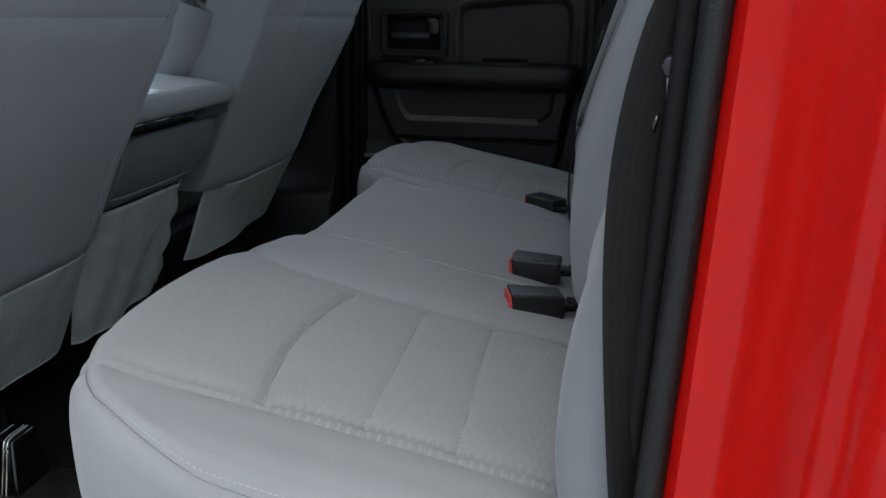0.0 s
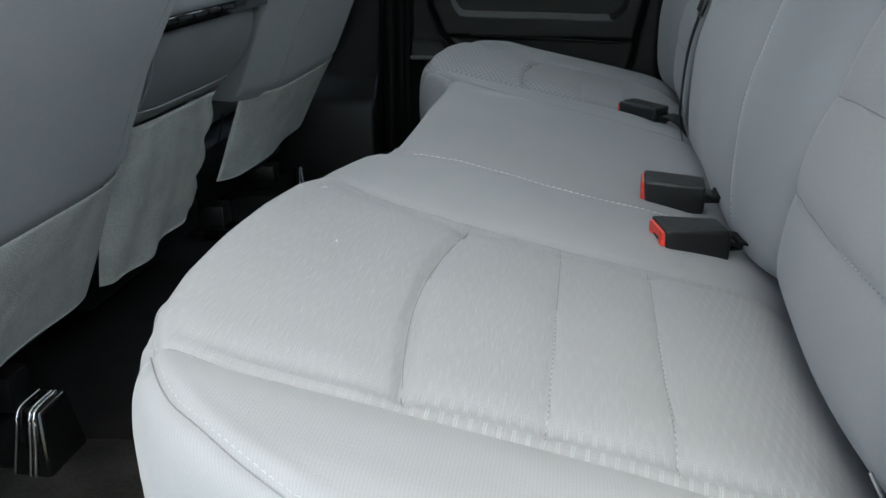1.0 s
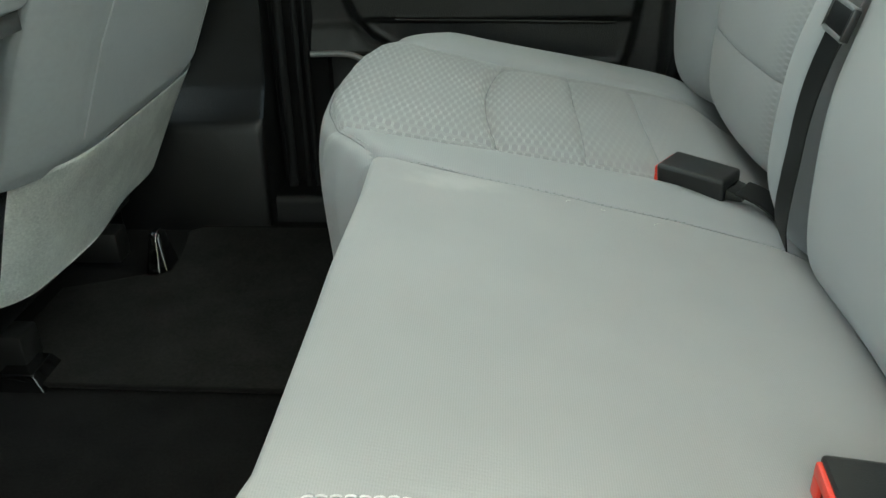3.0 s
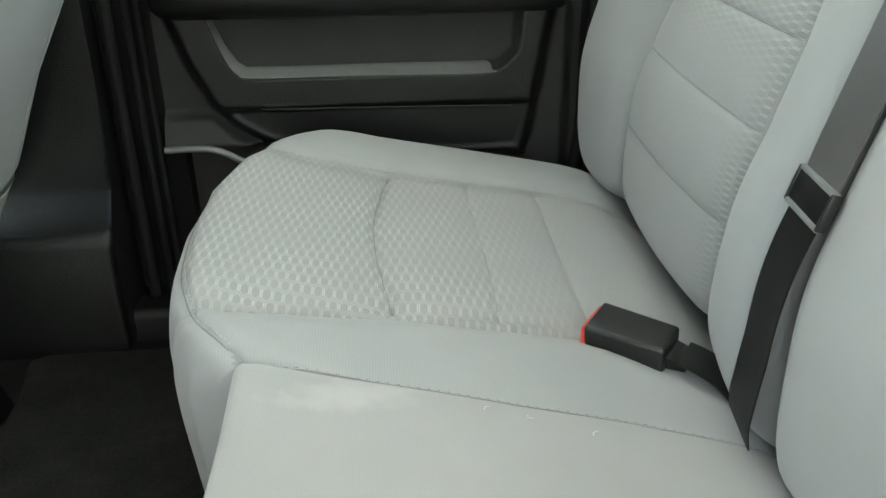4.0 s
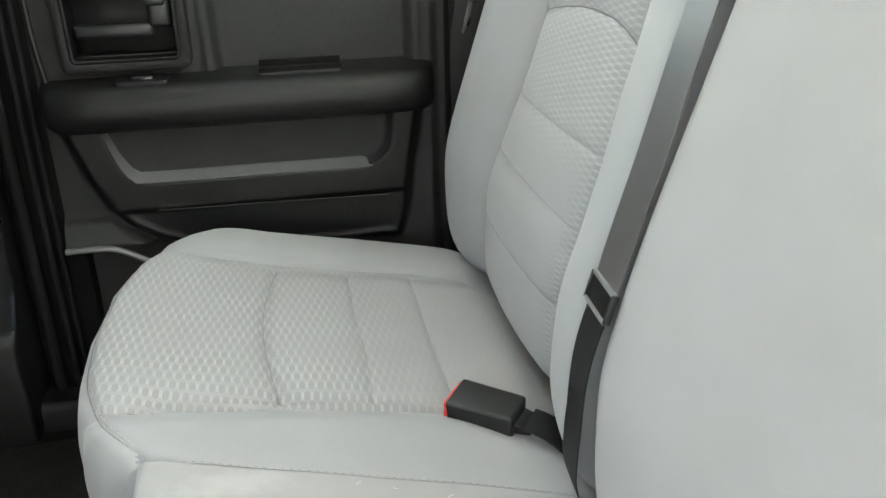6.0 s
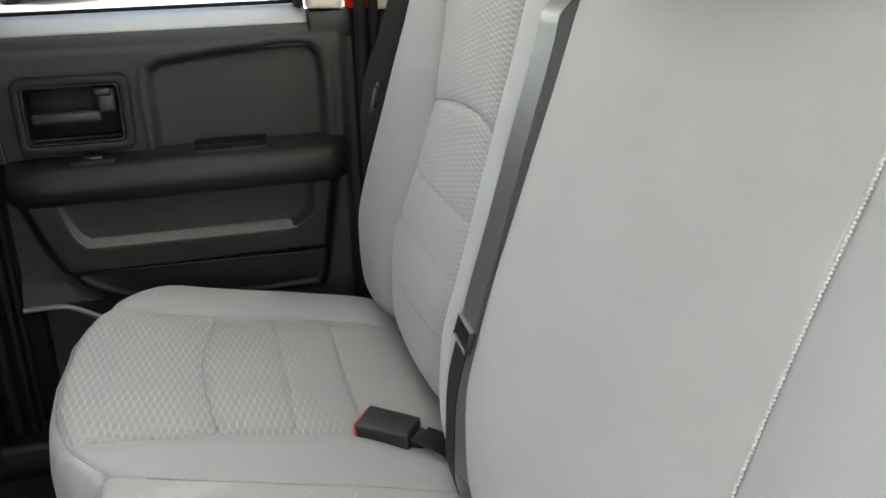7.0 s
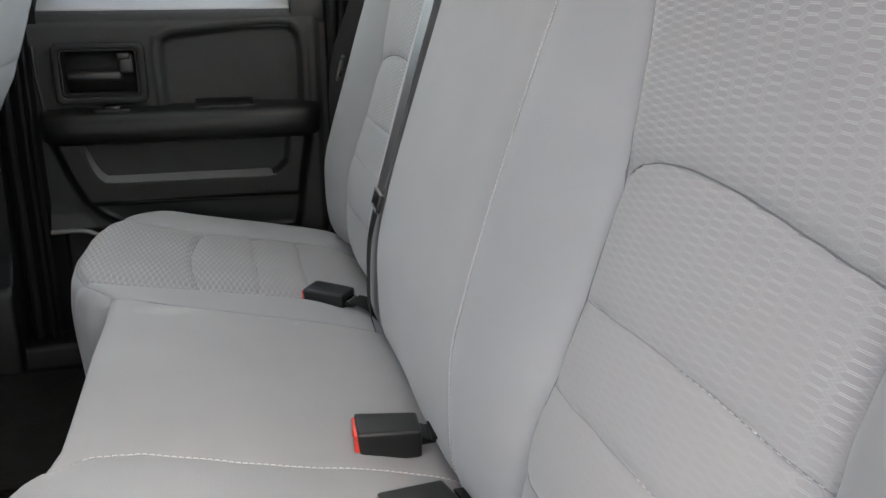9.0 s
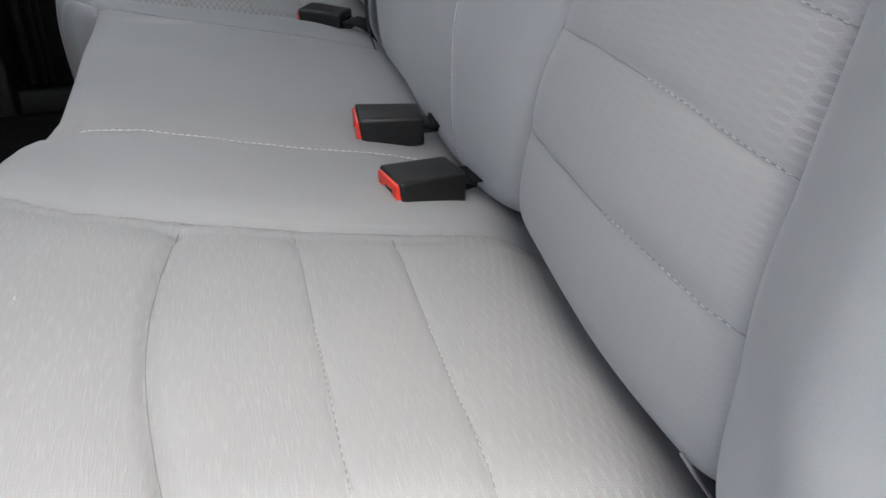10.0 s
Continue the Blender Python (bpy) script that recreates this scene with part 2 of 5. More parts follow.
# paleness stands for the windscreen's daylight on the lid
M_LIT_VINYL = material("smooth pale vinyl", (0.72, 0.74, 0.73), 0.26, spec=0.7, var=0.06, scale=40)
M_HOUSING = material("worn black buckle plastic", (0.009, 0.009, 0.009), 0.36, spec=0.5, var=0.3, scale=80, bump=0.15, bump_scale=900)
M_DARKTHREAD = material("dark sewing thread", (0.15, 0.155, 0.16), 0.8, var=0.1)
M_SEAM = material("crease shade of seams", (0.17, 0.174, 0.177), 0.9, spec=0.2, var=0.15, scale=300)
M_SOFTSEAM = material("soft seam crease shade", (0.215, 0.22, 0.225), 0.9, spec=0.2, var=0.15, scale=300)
M_RUBBER = material("door seal rubber", (0.007, 0.0072, 0.0075), 0.75, spec=0.25, var=0.2, bump=0.3, bump_scale=400)
M_CARPET = material("black carpet", (0.012, 0.0114, 0.0114), 0.98, spec=0.1, var=0.5, scale=80, bump=1.0, bump_scale=700)
M_MAT = material("worn black mat carpet", (0.025, 0.0245, 0.0232), 0.98, spec=0.1, var=0.45, scale=70, bump=1.0, bump_scale=800)
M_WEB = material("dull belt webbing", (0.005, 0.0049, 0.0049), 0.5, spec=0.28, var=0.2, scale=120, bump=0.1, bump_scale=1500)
# same webbing; the far window's gleam is painted in as a paler colour
M_GLEAMWEB = material("belt webbing with painted gleam", (0.078, 0.073, 0.071), 0.42, spec=0.8, var=0.1, scale=120, bump=0.06, bump_scale=1500)
M_LINT = material("pale lint", (0.56, 0.555, 0.53), 0.9, var=0.1)
M_STEEL = material("bright steel", (0.55, 0.55, 0.56), 0.28, metal=1.0, var=0.1)
M_RED = material("red paint", (0.92, 0.011, 0.007), 0.25, spec=0.4, var=0.02, coat=0.4)
M_BUTTON = material("red button plastic", (0.72, 0.045, 0.025), 0.4, spec=0.5, var=0.06)
M_CREAM = material("cream plastic trim", (0.60, 0.53, 0.45), 0.7, spec=0.3, var=0.04, bump=0.1)
M_LINER = material("headliner felt", (0.77, 0.765, 0.75), 0.95, spec=0.1, var=0.06, bump=0.3)
M_LOT = material("pale concrete", (0.665, 0.645, 0.62), 0.85, spec=0.3, var=0.12, scale=3, bump=0.2, bump_scale=60)
M_WHITE = material("white car paint", (0.66, 0.665, 0.67), 0.3, coat=0.5, var=0.03)
M_BLUE = material("blue car paint", (0.012, 0.032, 0.085), 0.3, coat=0.5, var=0.05)
M_SILVER = material("silver car paint", (0.40, 0.405, 0.41), 0.4, metal=0.2, coat=0.8, var=0.05)
M_TYRE = material("tyre rubber", (0.02, 0.02, 0.02), 0.8, var=0.2, bump=0.4, bump_scale=60)
M_CHROME = material("chrome", (0.7, 0.7, 0.71), 0.15, metal=1.0, var=0.05)
M_LAMP = material("tail lamp lens", (0.16, 0.008, 0.008), 0.15, coat=0.5, var=0.1)


def glass(name, tint=(0.93, 0.96, 0.95)):
    m = bpy.data.materials.new(name)
    m.use_nodes = True
    b = m.node_tree.nodes["Principled BSDF"]
    b.inputs["Base Color"].default_value = (*tint, 1)
    b.inputs["Roughness"].default_value = 0.0
    b.inputs["IOR"].default_value = 1.05
    b.inputs["Transmission Weight"].default_value = 1.0
    return m


M_GLASS = glass("window glass")


# ---- building helpers ----
def thing(name, label, category, group="", kind="", at=(0, 0, 0)):
    ob = new(name)
    ob.location = at
    ob.empty_display_size = 0.05
    return tagged(ob, label, category, group, kind)


def finish(mesh, mat, smooth):
    if mat:
        mesh.materials.append(mat)
    for p in mesh.polygons:
        p.use_smooth = smooth
    return mesh


def part(name, bm, mat, parent=None, label="", smooth=True, angle=40):
    """Links a bmesh as one mesh object, under a thing or a part. The vertices are in world metres."""
    bmesh.ops.recalc_face_normals(bm, faces=bm.faces)
    if parent is not None and parent.type == "EMPTY" and parent.location.length:
        bmesh.ops.translate(bm, verts=bm.verts, vec=-parent.location)
    elif parent is not None and parent.parent is not None and parent.parent.location.length:
        bmesh.ops.translate(bm, verts=bm.verts, vec=-parent.parent.location)
    if smooth:
        for e in bm.edges:
            if len(e.link_faces) == 2 and e.calc_face_angle(0) > radians(angle):
                e.smooth = False
    mesh = bpy.data.meshes.new(name)
    bm.to_mesh(mesh)
    bm.free()
    finish(mesh, mat, smooth)
    ob = new(name, mesh)
    if parent is not None:
        ob.parent = parent
    if label:
        ob["label"] = label
    return ob


def setting(name, bm, mat, label, category, smooth=True):
    return tagged(part(name, bm, mat, None, "", smooth), label, category, "", "structure")


def block(x0, x1, y0, y1, z0, z1, bevel=0.0, segments=2, bm=None):
    bm = bm or bmesh.new()
    r = bmesh.ops.create_cube(bm, size=1.0)
    for v in r["verts"]:
        v.co = Vector(((x0 + x1) / 2 + v.co.x * (x1 - x0), (y0 + y1) / 2 + v.co.y * (y1 - y0), (z0 + z1) / 2 + v.co.z * (z1 - z0)))
    if bevel:
        es = list({e for v in r["verts"] for e in v.link_edges})
        bmesh.ops.bevel(bm, geom=es, offset=bevel, segments=segments, affect="EDGES", profile=0.5)
    return bm


def prism(outline, to_world, depth0, depth1, bevel=0.0, segments=2, bm=None):
    """Extrudes a 2D outline. to_world(a, b, d) gives the place of the outline's point (a, b) at depth d."""
    bm = bm or bmesh.new()
    low = [bm.verts.new(to_world(a, b, depth0)) for a, b in outline]
    top = [bm.verts.new(to_world(a, b, depth1)) for a, b in outline]
    n = len(outline)
    f0, f1 = bm.faces.new(low), bm.faces.new(top[::-1])
    for i in range(n):
        bm.faces.new((low[i], top[i], top[(i + 1) % n], low[(i + 1) % n]))
    if bevel:
        es = list(set(f0.edges) | set(f1.edges))
        bmesh.ops.bevel(bm, geom=es, offset=bevel, segments=segments, affect="EDGES", profile=0.5)
    return bm


def rounded(x0, x1, z0, z1, r, n=5):
    pts = []
    for cx, cz, a in ((x1 - r, z0 + r, -90), (x1 - r, z1 - r, 0), (x0 + r, z1 - r, 90), (x0 + r, z0 + r, 180)):
        for i in range(n + 1):
            t = radians(a + 90 * i / n)
            pts.append((cx + r * math.cos(t), cz + r * math.sin(t)))
    return pts


def on_side(a, b, d):
    """Outlines drawn on the far side of the cab: a along the cab, b up, d across."""
    return (a, d, b)


def on_end(a, b, d):
    """Outlines drawn across the cab: a across, b up, d along."""
    return (d, a, b)


def ring_plate(outer, inner, to_world, d0, d1, bevel=0.0):
    """A frame between two outlines of equal count, from depth d0 to d1."""
    bm = bmesh.new()
    vs = [[bm.verts.new(to_world(a, b, d)) for a, b in o] for o, d in ((outer, d0), (inner, d0), (inner, d1), (outer, d1))]
    n = len(outer)
    for k in range(4):
        p, q = vs[k], vs[(k + 1) % 4]
        for i in range(n):
            bm.faces.new((p[i], p[(i + 1) % n], q[(i + 1) % n], q[i]))
    if bevel:
        es = [e for e in bm.edges if e.verts[0] in vs[0] and e.verts[1] in vs[0] or e.verts[0] in vs[1] and e.verts[1] in vs[1]]
        bmesh.ops.bevel(bm, geom=es, offset=bevel, segments=2, affect="EDGES", profile=0.5)
    return bm


def smooth_line(pts, count):
    """A rounded line through points, resampled to even lengths."""
    p = np.array(pts, float)
    q = np.vstack([2 * p[0] - p[1], p, 2 * p[-1] - p[-2]])
    out = []
    for i in range(1, len(q) - 2):
        a, b, c, d = q[i - 1 : i + 3]
        t = np.linspace(0, 1, 24, endpoint=False)[:, None]
        out.append(0.5 * (2 * b + (c - a) * t + (2 * a - 5 * b + 4 * c - d) * t**2 + (3 * b - a - 3 * c + d) * t**3))
    out = np.vstack(out + [p[-1:]])
    s = np.r_[0, np.cumsum(np.linalg.norm(np.diff(out, axis=0), axis=1))]
    u = np.linspace(0, s[-1], count)
    return np.stack([np.interp(u, s, out[:, k]) for k in range(p.shape[1])], 1)


def tube(points, radius, sides=8, bm=None, flat=1.0):
    """A round cord along points; flat below 1 squashes it."""
    bm = bm or bmesh.new()
    pts = [Vector(p) for p in points]
    rings = []
    up = Vector((0, 0, 1))
    for i, p in enumerate(pts):
        way = (pts[min(i + 1, len(pts) - 1)] - pts[max(i - 1, 0)]).normalized()
        side = way.cross(up if abs(way.z) < 0.95 else Vector((1, 0, 0))).normalized()
        top = side.cross(way).normalized()
        rings.append([bm.verts.new(p + radius * (math.cos(a) * side + flat * math.sin(a) * top)) for a in (2 * math.pi * k / sides for k in range(sides))])
    for a, b in zip(rings, rings[1:]):
        for k in range(sides):
            bm.faces.new((a[k], a[(k + 1) % sides], b[(k + 1) % sides], b[k]))
    bm.faces.new(rings[0][::-1])
    bm.faces.new(rings[-1])
    return bm


def ribbon(points, sides, width, thick, ribs=9, bm=None):
    """Ribbed webbing along points; sides holds the direction across it at every point."""
    rib = [((2 * k / (4 * ribs) - 1) * 0.95, 1.0 + (0.05, 0.09, 0.05, 0.0)[k % 4 - 1]) for k in range(1, 4 * ribs)]
    ring = [(-1, -0.7)] + [(a, -b) for a, b in rib] + [(1, -0.7), (1, 0.7)] + [(a, b) for a, b in rib[::-1]] + [(-1, 0.7)]
    count = len(ring)
    bm = bm or bmesh.new()
    pts = [Vector(p) for p in points]
    rows = []
    for i, p in enumerate(pts):
        way = (pts[min(i + 1, len(pts) - 1)] - pts[max(i - 1, 0)]).normalized()
        s = Vector(sides[i]).normalized()
        s = (s - way * s.dot(way)).normalized()
        nrm = way.cross(s).normalized()
        rows.append([bm.verts.new(p + s * width / 2 * a + nrm * thick / 2 * b) for a, b in ring])
    for a, b in zip(rows, rows[1:]):
        for k in range(count):
            bm.faces.new((a[k], a[(k + 1) % count], b[(k + 1) % count], b[k]))
    bm.faces.new(rows[0][::-1])
    bm.faces.new(rows[-1])
    return bm


def normals_of(P):
    du = np.gradient(P, axis=0)
    dv = np.gradient(P, axis=1)
    n = np.cross(du, dv)
    return n / np.maximum(np.linalg.norm(n, axis=2, keepdims=True), 1e-9)


def sheet(parent, P, U, V, region, names, mats, labels=(), fresh_lit=None):
    """Splits a grid of places into one smooth mesh per region of its faces, with UVs in metres. The last grid: how
    unworn, and how lit, the honeycomb shows.
    """
    nu, nv = P.shape[:2]
    index = np.arange(nu * nv).reshape(nu, nv)
    quads = np.stack([index[:-1, :-1], index[1:, :-1], index[1:, 1:], index[:-1, 1:]], -1)
    flat, uvs = P.reshape(-1, 3), np.stack([U.ravel(), V.ravel()], 1)
    made = []
    for r, name in enumerate(names):
        q = quads[region == r]
        if not len(q):
            continue
        used, inv = np.unique(q, return_inverse=True)
        inv = inv.reshape(q.shape)
        mesh = bpy.data.meshes.new(name)
        mesh.from_pydata(flat[used].tolist(), [], inv.tolist())
        layer = mesh.uv_layers.new(name="weave")
        layer.data.foreach_set("uv", uvs[q.ravel()].astype(np.float32).ravel())
        if fresh_lit is not None:
            mesh.attributes.new("fresh_lit", "FLOAT", "POINT").data.foreach_set("value", fresh_lit.ravel()[used].astype(np.float32))
        finish(mesh, mats[r], True)
        mesh.update()
        ob = new(name, mesh)
        ob.parent = parent
        if r < len(labels) and labels[r]:
            ob["label"] = labels[r]
        made.append(ob)
    return made


def step(a, b, x):
    t = np.clip((x - a) / (b - a), 0, 1)
    return t * t * (3 - 2 * t)


def groove(d, deep, wide):
    return -deep * np.exp(-((d / wide) ** 2))


def stitches(parent, path, normal, length=0.007, gap=0.0035, radius=0.0011, mat=None, label="pale sewn thread"):
    """A row of short raised threads along a path of places on cloth."""
    path, normal = np.array(path), np.array(normal)
    s = np.r_[0, np.cumsum(np.linalg.norm(np.diff(path, axis=0), axis=1))]
    bm = bmesh.new()
    at = 0.0
    while at + length < s[-1]:
        pts = [np.array([np.interp(at + length * f, s, path[:, k]) for k in range(3)]) for f in (0, 0.3, 0.7, 1)]
        nm = np.array([np.interp(at + length / 2, s, normal[:, k]) for k in range(3)])
        lift = (-0.6 * radius, 0.7 * radius, 0.7 * radius, -0.6 * radius)
        tube([p + nm * h for p, h in zip(pts, lift)], radius, 5, bm)
        at += length + gap
    return part("stitching", bm, mat or M_THREAD, parent, label)


def line_distance(px, py, pts):
    """Distance in plan to an open line."""
    d = np.full(px.shape, 1e9)
    for (ax, ay), (bx, by) in zip(pts, pts[1:]):
        ex, ey = bx - ax, by - ay
        t = np.clip(((px - ax) * ex + (py - ay) * ey) / (ex * ex + ey * ey + 1e-12), 0, 1)
        d = np.minimum(d, np.hypot(px - ax - t * ex, py - ay - t * ey))
    return d


def poly_distance(px, pz, poly):
    """Signed distance to a closed outline, below 0 inside."""
    d = np.full(px.shape, 1e9)
    inside = np.zeros(px.shape, bool)
    n = len(poly)
    for i in range(n):
        ax, az = poly[i]
        bx, bz = poly[(i + 1) % n]
        ex, ez = bx - ax, bz - az
        t = np.clip(((px - ax) * ex + (pz - az) * ez) / (ex * ex + ez * ez + 1e-12), 0, 1)
        d = np.minimum(d, np.hypot(px - ax - t * ex, pz - az - t * ez))
        crosses = ((az > pz) != (bz > pz)) & (px < (bx - ax) * (pz - az) / (bz - az + 1e-12) + ax)
        inside ^= crosses
    return np.where(inside, -d, d)


# ---- rear bench: cushions ----
def seat_rise(x):
    """Height of the cushion's top along the cab."""
    return 0.255 - 0.2 * (x - 0.08)


def inner_seam(x):
    return np.interp(x, [-0.40, -0.33, -0.27, -0.19, -0.10, -0.02, 0.05, 0.08], [0.292, 0.302, 0.318, 0.329, 0.333, 0.332, 0.322, 0.314])


def outer_seam(x):
    return 0.655 + 0.10 * (x + 0.10) ** 2 if np.ndim(x) == 0 else 0.655 + 0.10 * (x + 0.10) ** 2


# plan of the sewn rim where the top of a cushion meets its side panel
NEAR_RIM = [(-0.368, 0.655), (-0.360, 0.630), (-0.336, 0.589), (-0.318, 0.564), (-0.297, 0.545), (-0.258, 0.521), (-0.217, 0.507), (-0.166, 0.503), (0.06, 0.502)]
FAR_RIM = [(-0.2975, 1.503), (-0.303, 1.512), (-0.330, 1.546), (-0.349, 1.593), (-0.360, 1.64), (-0.365, 1.72), (-0.361, 1.80), (-0.346, 1.88), (-0.322, 1.945), (-0.290, 1.99), (-0.24, 2.022), (-0.1, 2.03)]


def cushion(parent, ys, front_at, centre_weight, outer_low, outer_high, low_round, high_round):
    """A bench cushion: columns of profiles from under the backrest over the front edge, with seams sewn in.
    outer_low, outer_high: whether that end is the door side, with a sewn side panel."""
    nu = 176
    y = np.array(ys)
    cols = []
    for yy in y:
        f = float(np.interp(yy, front_at[0], front_at[1]))
        w = float(centre_weight(yy))
        run = [-0.10 + (f + 0.135) * k for k in (0.33, 0.66)]
        top = [(0.15, 0.195), (0.115, 0.218), (0.085, 0.240), (0.05, 0.258), (-0.02, seat_rise(-0.02)), (-0.10, seat_rise(-0.10))] + [(x, min(seat_rise(x), 0.337)) for x in run]
        crest = min(seat_rise(f + 0.035), 0.339)
        g = f - (0.012 * float(step(0.62, 0.80, yy)) if outer_low else -0.003)
        curl, e = (0.012, 0.004) if outer_low else (0.0, 0.0)
        side = top + [(f + 0.035 - e, crest), (f + 0.006 - e, crest - 0.010), (0.5 * (f + g) - 0.005 - 0.3 * e, crest - 0.034), (g - 0.008 + 0.6 * e, 0.265), (g - 0.005 + e, 0.215), (g + 0.002 + curl, 0.15), (g + 0.020 + 2 * curl, 0.08)]
        mid = top + [(f + 0.03, min(seat_rise(f + 0.03), 0.338)), (f + 0.010, min(seat_rise(f + 0.010), 0.339) - 0.001), (f - 0.002, min(seat_rise(f), 0.339) - 0.009), (f - 0.006, 0.275), (f - 0.006, 0.22), (f - 0.004, 0.15), (f - 0.002, 0.08)]
        blend = [((1 - w) * a + w * c, (1 - w) * b + w * d) for (a, b), (c, d) in zip(side, mid)]
        line = smooth_line(blend, nu)
        cols.append(np.stack([line[:, 0], np.full(nu, yy), line[:, 1]], 1))
    P = np.stack(cols, 1)
    S = np.concatenate([np.zeros((1, len(y))), np.cumsum(np.linalg.norm(np.diff(P, axis=0), axis=2), axis=0)])
    N = -normals_of(P)
    X, Y, Z = P[..., 0].copy(), P[..., 1].copy(), P[..., 2].copy()
    O = np.abs(Y - YC)
    edge = np.broadcast_to(np.interp(y, front_at[0], front_at[1]), X.shape)
    # end roundings
    drop = np.zeros_like(X)
    for at, r, sign in ((y[0], low_round, 1), (y[-1], high_round, -1)):
        d = np.clip((Y - at) * sign, 0, r)
        drop += r - np.sqrt(np.maximum(r * r - (r - d) ** 2, 0))
    # sewing
    disp = np.zeros_like(X)
    fade = 0.25 + 0.75 * step(0.0, 0.07, X - edge)
    for seam in (inner_seam(X), outer_seam(X)):
        d = np.abs(O - seam)
        disp += fade * (groove(d, 0.006, 0.004) + groove(d, 0.009, 0.022))
    between = step(0, 0.02, O - inner_seam(X)) * step(0, 0.02, outer_seam(X) - O)
    disp -= 0.007 * between * step(0.0, 0.08, X - edge)
    bulge = np.clip((O - inner_seam(X)) / (outer_seam(X) - inner_seam(X)), 0, 1)
    nudge = -0.002 if outer_low else 0.008
    arc = nudge - 0.190 - 0.019 * np.sin(np.pi * bulge)
    disp += between * (groove(np.abs(X - arc), 0.0065, 0.004) + groove(np.abs(X - arc), 0.004, 0.02))
    for at in (nudge - 0.106, nudge - 0.027):
        disp += between * (groove(np.abs(X - at), 0.0022, 0.0025) + groove(np.abs(X - at), 0.002, 0.014))
    split = np.interp(X, [-0.30, -0.27, -0.23, -0.10, 0.10], [0.198, 0.173, 0.165, 0.174, 0.182])
    on_top = step(-0.012, 0.004, X - edge)
    if not outer_high:
        disp += on_top * (Y < YC) * (groove(np.abs(O - split), 0.0025, 0.0035) + groove(np.abs(O - split), 0.003, 0.02))
    # gentle unevenness of foam and cloth
    lump = np.array([[noise.noise(Vector((a * 7, b * 7, 3.1))) for b in y[::4]] for a in np.linspace(0, 1, nu // 8)])
    gi, gj = np.linspace(0, lump.shape[0] - 1, nu), np.linspace(0, lump.shape[1] - 1, len(y))
    lump = np.stack([np.interp(gi, np.arange(lump.shape[0]), lump[:, k]) for k in range(lump.shape[1])], 1)
    lump = np.stack([np.interp(gj, np.arange(lump.shape[1]), lump[k]) for k in range(nu)], 0)
    disp += 0.0022 * lump
    crest = np.minimum(seat_rise(X), 0.339)
    core = np.stack([np.maximum(X, edge + 0.055), Y, np.minimum(Z, crest - 0.055)], 2)
    P2 = P + N * disp[..., None] + (core - P) * np.clip(drop / 0.055, 0, 1)[..., None]
    # the crease of the sewn rim
    rim_plan = NEAR_RIM if outer_low else FAR_RIM
    crease = np.where((Z > 0.26) & (X < 0.06), line_distance(P2[..., 0], P2[..., 1], rim_plan), 1.0)
    P2 += N * (groove(crease, 0.0022, 0.0035) + 0.0014 * np.exp(-((crease - 0.008) / 0.006) ** 2))[..., None]
    # the joint of the two cushions runs aslant
    P2[..., 1] -= 0.0345 * np.clip((X + 0.295) / 0.36, 0, 1.2) * (step(1.56, 1.4985, Y) if outer_high else step(1.40, 1.497, Y))
    face = lambda A: 0.25 * (A[:-1, :-1] + A[1:, :-1] + A[1:, 1:] + A[:-1, 1:])
    fx, fo, fz, fy, fe = face(X), face(O), face(Z), face(Y), face(edge)
    names = ["side_panel", "outer_bolster", "insert_front", "insert_middle", "insert_rear", "insert_back", "inner_bolster", "centre_panel"]
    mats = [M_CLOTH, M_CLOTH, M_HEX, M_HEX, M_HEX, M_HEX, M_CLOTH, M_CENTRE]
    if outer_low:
        mats[2:6] = [M_HEX_WORN_LIT, M_HEX_WORN_LIT, M_HEX_FLAT, M_HEX_FLAT]
    region = np.full(fx.shape, 7)
    region[fo > np.interp(fx, [-0.30, -0.27, -0.23, -0.10, 0.10], [0.198, 0.173, 0.165, 0.174, 0.182])] = 6
    ins = (fo > inner_seam(fx)) & (fo < outer_seam(fx))
    farc = nudge - 0.190 - 0.019 * np.sin(np.pi * np.clip((fo - inner_seam(fx)) / (outer_seam(fx) - inner_seam(fx)), 0, 1))
    region[ins] = 2
    region[ins & (fx > farc)] = 3
    region[ins & (fx > nudge - 0.106)] = 4
    region[ins & (fx > nudge - 0.027)] = 5
    region[fo >= outer_seam(fx)] = 1
    region[(region == 2) & (fz < 0.300)] = 0
    region[(fo > 0.26) & (fx < fe + 0.03) & (fz < 0.318)] = 0
    px, py = face(P2[..., 0]), face(P2[..., 1])
    if outer_low:
        region[(fo > 0.6) & (py < np.interp(px, [p[0] for p in rim_plan], [p[1] for p in rim_plan]))] = 0
    else:
        region[px < np.interp(py, [p[1] for p in rim_plan], [p[0] for p in rim_plan], left=-9)] = 0
    if outer_high:
        region[region == 7] = 6
    else:
        region[(fy > YC) & (region == 6)] = 7
    # the honeycomb is worn flat but in front on the narrow cushion; doorway light is painted in along the edge towards
    # it
    if outer_low:
        fresh_lit = 0.95 * np.exp(-((outer_seam(X) - O) / 0.020) ** 2) * step(-0.25, -0.15, X) + 0.10 + 0.25 * step(-0.02, 0.05, X)
    else:
        low_edge = np.exp(-((O - inner_seam(X)) / 0.06) ** 2)
        fresh_lit = np.interp(X, [-0.30, -0.20, -0.12, -0.04, 0.05], [1.0, 0.95, 0.55, 0.12, 0.0]) + 0.55 * low_edge * step(-0.02, -0.10, X)
        fresh_lit *= 0.55 + 0.45 * step(0.65, 0.56, O)
